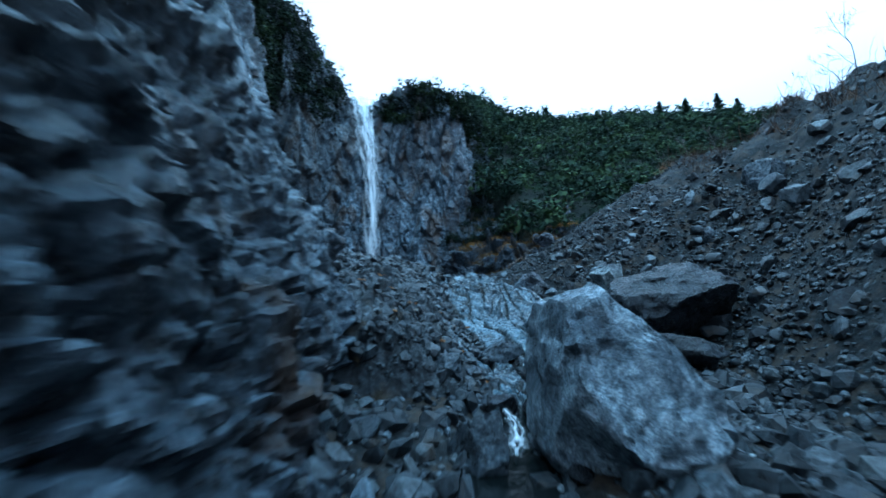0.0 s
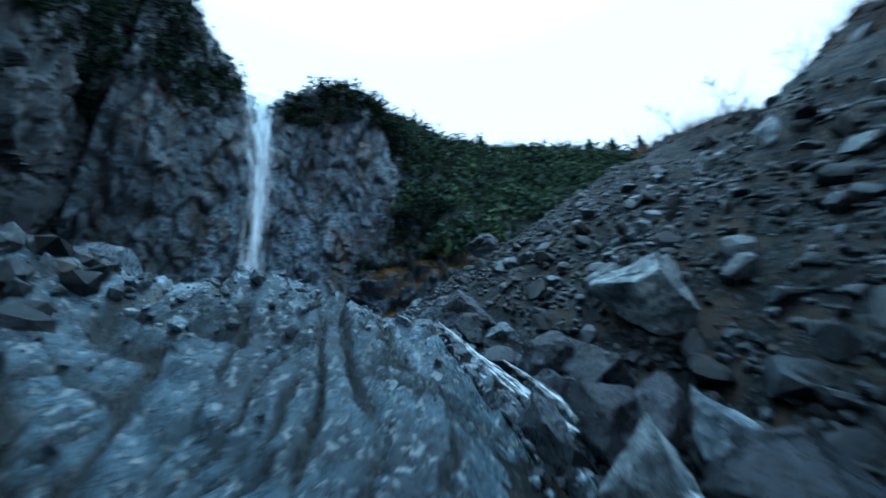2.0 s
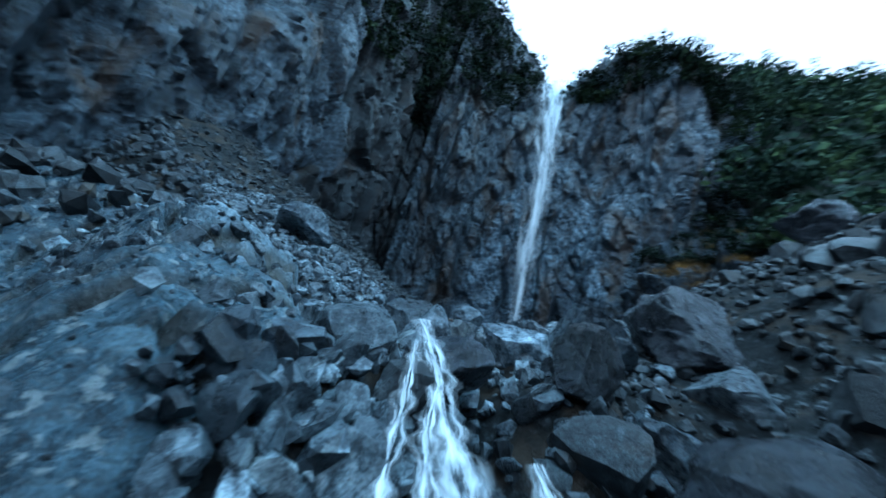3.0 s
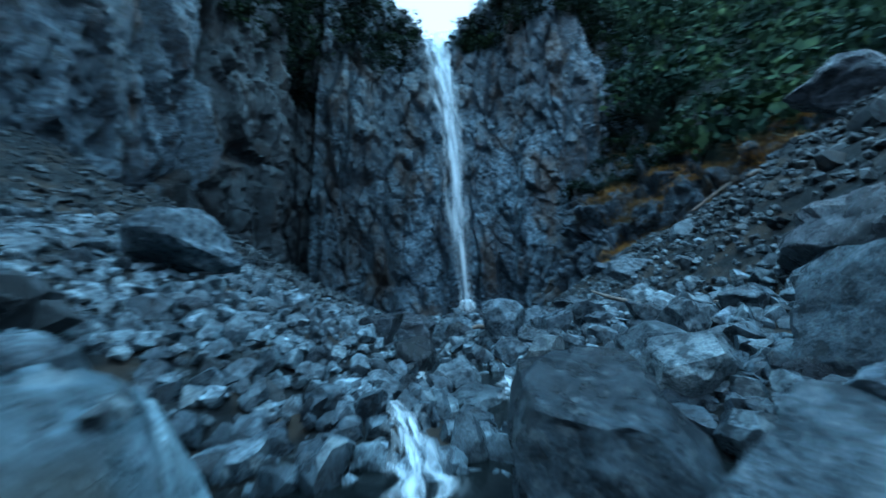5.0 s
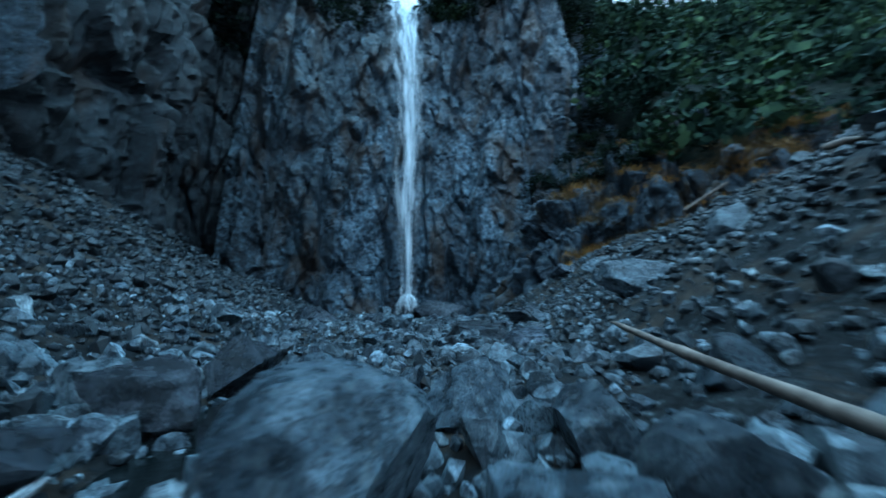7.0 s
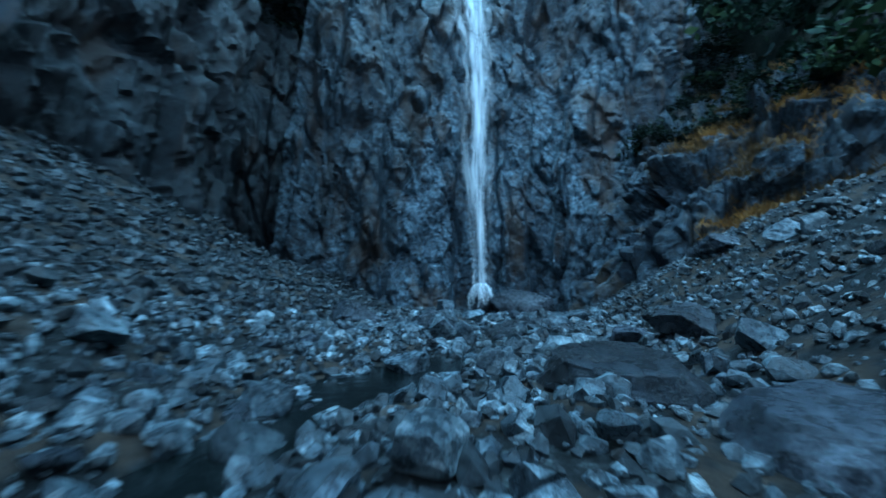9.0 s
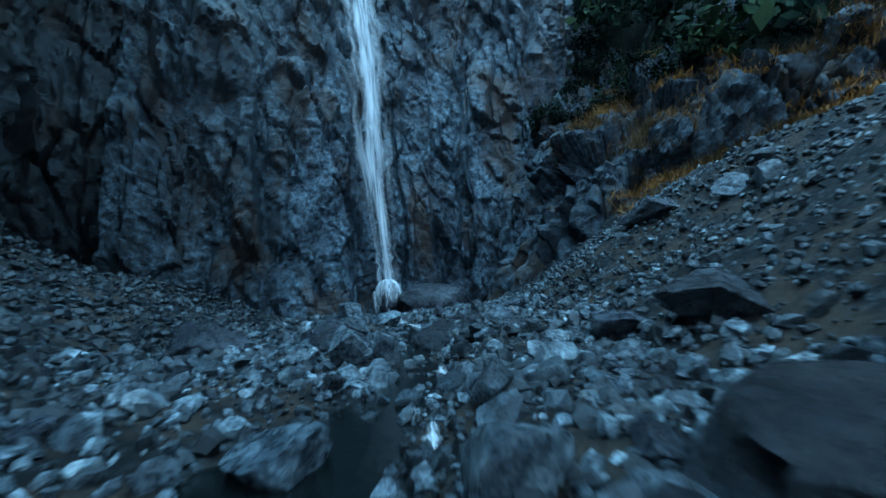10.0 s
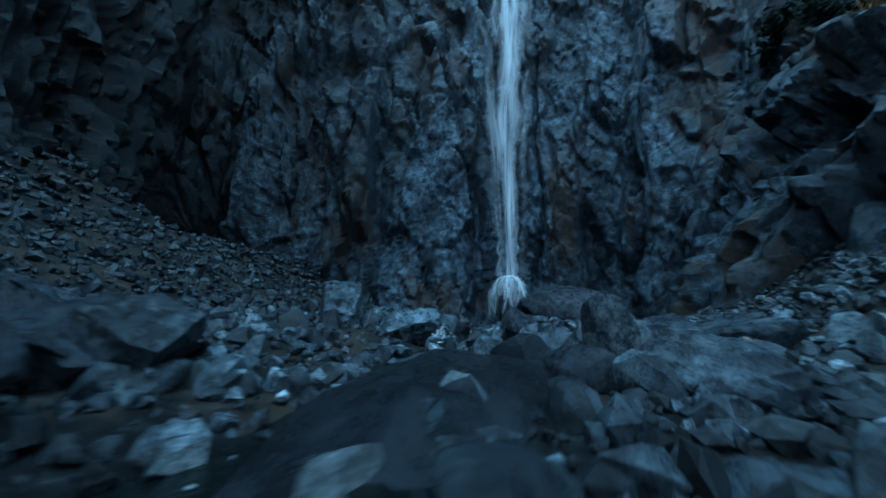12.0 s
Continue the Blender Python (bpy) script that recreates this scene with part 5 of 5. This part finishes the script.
for k, (x, y, h) in enumerate([(20.5, 12.6, 3.2), (20.8, 14.2, 3.6), (20.6, 15.6, 3.0), (20.9, 16.5, 2.6), (20.4, 18.6, 1.9), (20.6, 21.5, 2.0), (20.3, 24.8, 2.4), (20.2, 27.5, 2.6), (20.0, 30.5, 2.8), (19.8, 34.0, 3.4), (19.8, 37.0, 3.6), (20.5, 41.0, 3.5)]):
    bare_tree(x, y, height_at(x, y) - 0.1, h, 60 + k, "thin leafless grey tree on the crest of the scree")
for k, (x, y, h) in enumerate([(14.8, 96, 4.5), (24.5, 97, 3.5), (31.3, 98, 5.5), (66, 98, 6.5), (74, 98, 7.5), (84, 98, 8.5), (90, 98, 6.5), (47, 99, 3.5), (20, 97, 3.0)]):
    conifer(x, y, float(hill_height(np.array([x]), np.array([float(y)]))[0]), h, 80 + k)


# ---- water ----
def ribbon(name, path, widths, normal, material, label, category, nu=9, nv=80, bulge=0.15, jagged=0.25):
    """A sheet of water along a path, bowed outwards across its width."""
    p = spline(path, nv)
    w = np.interp(np.linspace(0, 1, nv), np.linspace(0, 1, len(widths)), widths)
    t = np.gradient(p, axis=0)
    side = np.cross(t, np.asarray(normal, float))
    side /= np.linalg.norm(side, axis=1, keepdims=True)
    u = np.linspace(-1, 1, nu)
    jag = value_noise(np.stack([np.arange(nv) * 0.45, 0 * p[:, 0], 0 * p[:, 0] + len(path)], 1), 5)
    g = p[None] + side[None] * (u[:, None] * (w * (1 + jagged * jag))[None])[..., None] + np.asarray(normal, float) * ((1 - u ** 2) * bulge)[:, None, None] * w[None, :, None]
    me = mesh_of(name, g.reshape(-1, 3), grid_faces(nu, nv), material)
    uv = me.uv_layers.new(name="UVMap")
    idx = np.zeros(len(me.loops), dtype=np.int32)
    me.loops.foreach_get("vertex_index", idx)
    k, j = idx // nv, idx % nv
    s = np.concatenate([[0], np.cumsum(np.linalg.norm(np.diff(p, axis=0), axis=1))])
    uv.data.foreach_set("uv", np.stack([k / (nu - 1), s[j] / 6.0], 1).astype(np.float32).ravel())
    return new(name, me)


waterfall = tagged(new("waterfall"), "tall white waterfall pouring down the dark cliff", "waterfall")
OUT = (0.30, -0.95, 0.1)
for name, path, widths, mat, label in (
        ("main_stream", [(-15.4, 62.0, 46.0), (-14.6, 60.3, 42), (-12.8, 57.0, 33), (-11.3, 54.9, 24), (-10.6, 53.2, 14.6), (-10.0, 52.3, 9), (-9.7, 51.9, 6.15)], [2.5, 1.6, 1.1, 0.85, 0.5, 0.33, 0.35], FALL, "dense white stream of falling water"),
        ("veil", [(-15.6, 62.2, 46.2), (-14.9, 60.5, 42), (-13.2, 57.2, 33), (-11.7, 55.1, 24), (-10.8, 53.4, 14.6), (-10.1, 52.5, 9), (-9.8, 52.0, 6.1)], [3.4, 2.9, 2.5, 2.1, 1.4, 0.9, 0.95], SPRAY, "thin veil of spray round the stream"),
        ("side_strand", [(-13.7, 61.8, 46.0), (-13.2, 60.0, 41), (-12.1, 57.0, 34), (-11.3, 55.2, 27)], [0.6, 0.45, 0.3, 0.3], FALL, "thin side strand of water"),
        ("left_strand", [(-17.2, 61.6, 46.3), (-16.5, 60.2, 43), (-15.0, 58.6, 38), (-13.6, 57.2, 33)], [0.35, 0.4, 0.3, 0.2], SPRAY, "thin trickle over the lip")):
    ob = ribbon(name, path, widths, OUT, mat, label, "", bulge=0.25)
    ob.parent = waterfall
    tagged(ob, label)
boulder(-9.6, 51.8, (0.75, 0.75, 1.0), (0, 0, 0), 77, 4.75, label="dark wet rounded rock under the foot of the waterfall", group="boulders below the waterfall", material=DARKROCK, cuts=8, depth=(0.75, 0.95))
boulder(-6.6, 52.4, (2.7, 1.5, 1.5), (0, 8, 12), 78, 4.3, label="dark wet bedrock shoulder beside the waterfall's foot", group="boulders below the waterfall", material=DARKROCK, cuts=10, depth=(0.6, 0.9))
sr = np.random.default_rng(5)
for k in range(54):
    a = sr.uniform(-3.7, 0.6)
    w, end, reach = sr.uniform(0.06, 0.17), sr.uniform(0.8, 1.6), sr.uniform(0.6, 1.2)
    turns = [(0.08 + q * end, a + 0.35 * math.sin(2.2 * q + k)) for q in (0.0, 0.2, 0.4, 0.6, 0.8, 1.0)]
    fan = [(-9.65 + reach * math.sin(q) ** 0.7 * math.cos(b), 51.75 + 0.9 * reach * math.sin(q) ** 0.7 * math.sin(b), 4.25 + 2.0 * math.cos(q)) for q, b in turns]
    ob = ribbon("splash", fan, [0.8 * w, w, 1.1 * w, 1.2 * w, 1.3 * w, 0.8 * w], (math.cos(a), math.sin(a), 0.4), FALL if k % 2 == 0 else SPRAY, "", "", nu=5, nv=24, bulge=0.15, jagged=0.6)
    ob.parent = waterfall
for path, w in (([(-11.3, 53.2, 7.4), (-10.9, 52.9, 6.9), (-10.6, 52.6, 6.5), (-10.4, 52.2, 5.9)], [0.05, 0.14, 0.12, 0.1]),
                ([(-11.1, 53.9, 17.2), (-10.9, 53.4, 17.5), (-10.65, 53.0, 17.2), (-10.5, 52.9, 15.8), (-10.4, 52.7, 13.0)], [0.1, 0.3, 0.32, 0.25, 0.15]),
                ([(-11.0, 52.4, 5.6), (-10.8, 52.1, 5.1), (-10.55, 51.8, 4.7), (-10.3, 51.5, 4.4)], [0.05, 0.12, 0.16, 0.1])):
    ob = ribbon("side_trickle", path, w, OUT, SPRAY, "", "", nu=5, nv=30, jagged=0.7)
    ob.parent = waterfall


def stream_path(y0, y1, n, lift):
    ys = np.linspace(y0, y1, n)
    return [(float(channel(y)), float(y), float(height_at(float(channel(y)), float(y))) + lift) for y in ys]


def flat_water(name, x0, x1, y0, y1, level, label):
    """A level sheet of water that the banks cut off."""
    a, b = np.meshgrid(np.linspace(x0, x1, 24), np.linspace(y0, y1, 24), indexing="ij")
    lv = level(b) if callable(level) else 0 * a + level
    cx = channel(b) if callable(level) else 0
    return tagged(new(name, mesh_of(name, np.stack([a + cx, b, lv], -1).reshape(-1, 3), grid_faces(24, 24), POOL)), label, "water", kind="structure")


flat_water("water_pool", 1.5, 4.3, 18.0, 20.6, 3.95, "dark still pool behind the bedrock hump")
flat_water("water_stream", -1.1, 1.1, 20.4, 52, lambda y: bed_height(y) - 0.19, "shallow dark stream between the stones")
flat_water("water_lower", -0.7, 0.7, -6, 17.5, lambda y: bed_height(y) - 0.22, "dark water low between the boulders")
ang, rad = np.meshgrid(np.linspace(0, 2 * math.pi, 41)[:-1], np.linspace(0.02, 1, 6), indexing="ij")
rim = rad * (1 + 0.25 * np.sin(3 * ang + 1) + 0.1 * np.sin(7 * ang))
shallow = np.stack([-1.3 + 0.8 * rim * np.cos(ang), 36.3 + 0.5 * rim * np.sin(ang), 0 * ang + height_at(-1.3, 36.3) + 0.045], -1)
tagged(new("water_shallow", mesh_of("water_shallow", np.concatenate([shallow, shallow[:1]]).reshape(-1, 3), grid_faces(41, 6), POOL)), "shallow dark water standing among the stones below the fall", "water", kind="structure")
rapids = tagged(new("rapids"), "white rapids tumbling down beside the bedrock hump", "rapids")
for name, path, widths in (
        ("chute", [(4.35, 18.6, 4.1), (4.65, 18.5, 3.82), (4.9, 18.35, 3.55), (5.2, 18.2, 3.27), (5.5, 18.0, 2.97), (5.8, 17.85, 2.67), (6.1, 17.65, 2.36)], [0.08, 0.12, 0.16, 0.2, 0.24, 0.24, 0.28]),
        ("side_chute", [(5.45, 18.6, 3.45), (5.7, 18.45, 3.22), (5.92, 18.33, 3.02), (6.15, 18.1, 2.75), (6.3, 17.9, 2.5)], [0.05, 0.14, 0.2, 0.2, 0.16]),
        ("thread", [(4.5, 18.4, 3.95), (4.72, 18.15, 3.62), (4.95, 17.85, 3.3), (5.2, 17.55, 2.98)], [0.03, 0.07, 0.09, 0.06]),
        ("left_thread", [(4.75, 18.45, 3.75), (4.95, 18.15, 3.45), (5.25, 17.9, 3.12), (5.5, 17.65, 2.85)], [0.03, 0.08, 0.1, 0.08]),
        ("lower_chute", [(6.5, 16.2, 2.0), (6.4, 15.6, 1.8), (6.3, 15.0, 1.6), (5.95, 14.2, 1.42), (5.6, 13.5, 1.28)], [0.12, 0.22, 0.3, 0.34, 0.28])):
    path = [(x, y, z + 0.1) for x, y, z in path]
    ob = ribbon(name, path, widths, (0.3, -0.35, 0.88), FOAM, "", "", nu=9, nv=60, bulge=0.3, jagged=0.6)
    ob.parent = rapids
for path, w, label in (
        ([(1.75, 20.35, 4.2), (2.0, 20.1, 4.12), (2.2, 19.85, 3.98), (2.35, 19.6, 3.95)], [0.06, 0.12, 0.16, 0.14], "white riffle spilling into the pool"),
        ([(-0.15, 24.1, 4.3), (-0.02, 23.8, 4.22), (0.15, 23.6, 4.14), (0.4, 23.4, 4.1)], [0.05, 0.12, 0.2, 0.2], "white riffle between dark boulders"),
        ([(-1.1, 24.7, 4.3), (-0.95, 24.55, 4.24), (-0.8, 24.4, 4.2), (-0.6, 24.25, 4.18)], [0.05, 0.12, 0.15, 0.08], "white riffle between dark boulders"),
        ([(-1.45, 32.5, 4.34), (-1.38, 32.3, 4.28), (-1.33, 32.1, 4.22), (-1.3, 31.9, 4.2)], [0.05, 0.09, 0.1, 0.06], "white riffle between stream stones"),
        ([(-1.92, 34.55, 4.32), (-1.85, 34.4, 4.28), (-1.78, 34.28, 4.23), (-1.7, 34.15, 4.18)], [0.04, 0.08, 0.1, 0.06], "white riffle between stream stones"),
        ([(-3.8, 38.8, 4.5), (-3.5, 38.62, 4.42), (-3.25, 38.45, 4.35), (-2.98, 38.25, 4.25)], [0.06, 0.14, 0.16, 0.1], "white riffle spilling round a stone"),
        ([(-4.6, 40.0, 4.62), (-4.4, 39.7, 4.56), (-4.2, 39.4, 4.5), (-4.0, 39.2, 4.45)], [0.05, 0.1, 0.12, 0.08], "white riffle below the waterfall"),
        ([(0.3, 22.95, 4.22), (0.5, 22.8, 4.18), (0.65, 22.65, 4.12), (0.8, 22.5, 4.08)], [0.06, 0.14, 0.16, 0.12], "white riffle between dark boulders"),
        ([(0.7, 22.35, 4.1), (0.85, 22.15, 4.06), (1.05, 22.0, 4.02), (1.3, 21.8, 3.98)], [0.08, 0.2, 0.24, 0.16], "white riffle between dark boulders"),
        ([(2.0, 22.05, 4.08), (2.1, 21.85, 4.04), (2.2, 21.65, 4.0), (2.25, 21.45, 3.97)], [0.06, 0.14, 0.18, 0.14], "white riffle between dark boulders"),
        ([(-1.75, 37.75, 4.4), (-1.85, 37.5, 4.34), (-1.9, 37.3, 4.28), (-1.95, 37.1, 4.24)], [0.05, 0.12, 0.14, 0.1], "white riffle spilling round a stone"),
        ([(1.2, 7.6, 0.55), (1.3, 7.1, 0.4), (1.25, 6.6, 0.25), (1.1, 6.1, 0.15)], [0.08, 0.15, 0.2, 0.15], "white trickle beside the great boulder")):
    tagged(ribbon("riffle", path, w, (0, -0.2, 0.98), FOAM, "", "", nu=7, nv=30, bulge=0.25, jagged=0.6), label, "riffle", "riffles of the stream")


# ---- driftwood ----
def tube(pts, radii, n=9, knots=0.0, seed=1):
    g = np.random.default_rng(seed)
    p = spline(pts, 28)
    w = np.interp(np.linspace(0, 1, 28), np.linspace(0, 1, len(radii)), radii) * (1 + knots * g.normal(size=28))
    w[0] = w[-1] = 0.002
    t = np.gradient(p, axis=0)
    t /= np.linalg.norm(t, axis=1, keepdims=True)
    s = np.cross(t, (0.1, 0.05, 1.0))
    s /= np.linalg.norm(s, axis=1, keepdims=True)
    u = np.cross(s, t)
    a = np.linspace(0, 2 * math.pi, n, endpoint=False)
    v = (p[:, None] + w[:, None, None] * (s[:, None] * np.cos(a)[None, :, None] + u[:, None] * np.sin(a)[None, :, None])).reshape(-1, 3)
    f = [(k * n + i, k * n + (i + 1) % n, (k + 1) * n + (i + 1) % n, (k + 1) * n + i) for k in range(27) for i in range(n)]
    return v, f


def driftwood(pts, radii, label, branch=None, seed=1):
    root = tagged(new("driftwood"), label, "driftwood", "driftwood in the stream bed")
    v, f = tube(pts, radii, knots=0.06, seed=seed)
    part("stem", mesh_of("stem", v, f, BARK), root)
    if branch:
        v, f = tube(branch, [radii[0] * 0.6, radii[-1] * 0.4], knots=0.05, seed=seed + 1)
        part("side_branch", mesh_of("side_branch", v, f, BARK), root)
    return root


driftwood([(2.7, 26.3, 5.07), (2.98, 25.45, 4.92), (3.28, 24.6, 4.79), (3.56, 23.8, 4.68)], [0.02, 0.032, 0.04, 0.042], "long weathered brown log lying across boulders", None, 3)
driftwood([(3.5, 24.9, 4.75), (4.2, 24.2, 4.72), (4.9, 23.6, 4.7)], [0.015, 0.02, 0.015], "thin pale stick lying by the big boulder", None, 5)
driftwood([(7.0, 38.2, 8.95), (7.8, 38.4, 9.5), (8.7, 38.5, 10.1)], [0.05, 0.06, 0.05], "pale broken pole on the scree below the grass", None, 7)
driftwood([(6.9, 30.6, 8.1), (7.3, 30.7, 8.22), (7.8, 30.9, 8.3)], [0.06, 0.08, 0.07], "pale split log lying by a boulder", None, 9)
driftwood([(1.6, 37.7, 4.95), (1.95, 37.6, 5.2), (2.6, 37.0, 5.38)], [0.02, 0.025, 0.015], "bent pale branch on the scree", [(1.95, 37.6, 5.2), (2.1, 37.9, 5.3), (2.2, 38.3, 5.35)], 11)
driftwood([(-1.23, 39.35, 4.75), (-1.15, 38.95, 4.68), (-1.05, 38.5, 4.6)], [0.02, 0.025, 0.02], "short orange-brown stick among stones", None, 13)
driftwood([(-5.45, 38.5, 4.5), (-5.3, 38.45, 4.53), (-5.1, 38.4, 4.5)], [0.03, 0.05, 0.03], "short reddish driftwood chunk among stones", None, 15)
driftwood([(0.95, 24.0, 4.5), (1.05, 24.05, 4.52), (1.15, 24.1, 4.5)], [0.03, 0.04, 0.03], "short brown wood chunk beside a boulder", None, 17)
driftwood([(4.85, 10.3, 1.0), (5.3, 10.1, 1.02), (5.9, 9.9, 1.0)], [0.04, 0.05, 0.04], "brown branch lying under the great boulder", None, 19)


def leaf_litter(x, y, z, s, seed):
    q = leaf_cluster(120, seed, s, 0.035, 0.4).reshape(-1, 3) + np.array([x, y, z])
    return tagged(new("dead_leaves", mesh_of("dead_leaves", q, np.arange(len(q)).reshape(-1, 4), RUST, shade=False)), "tuft of ochre dead leaves on the rock", "leaves", "tufts of dead leaves")


for k, (x, y, s) in enumerate([(-1.0, 10.9, 0.16), (-0.6, 11.6, 0.12), (-2.2, 12.6, 0.2), (-0.2, 12.4, 0.1), (1.1, 9.4, 0.07), (-1.7, 11.6, 0.15), (0.3, 12.9, 0.1), (-0.9, 13.4, 0.14), (0.6, 11.2, 0.09), (-1.3, 9.8, 0.12), (-2.6, 11.2, 0.16), (0.9, 14.2, 0.08), (-0.1, 10.2, 0.1)]):
    leaf_litter(x, y, surface_at(x, y) + 0.08, s, 90 + k)
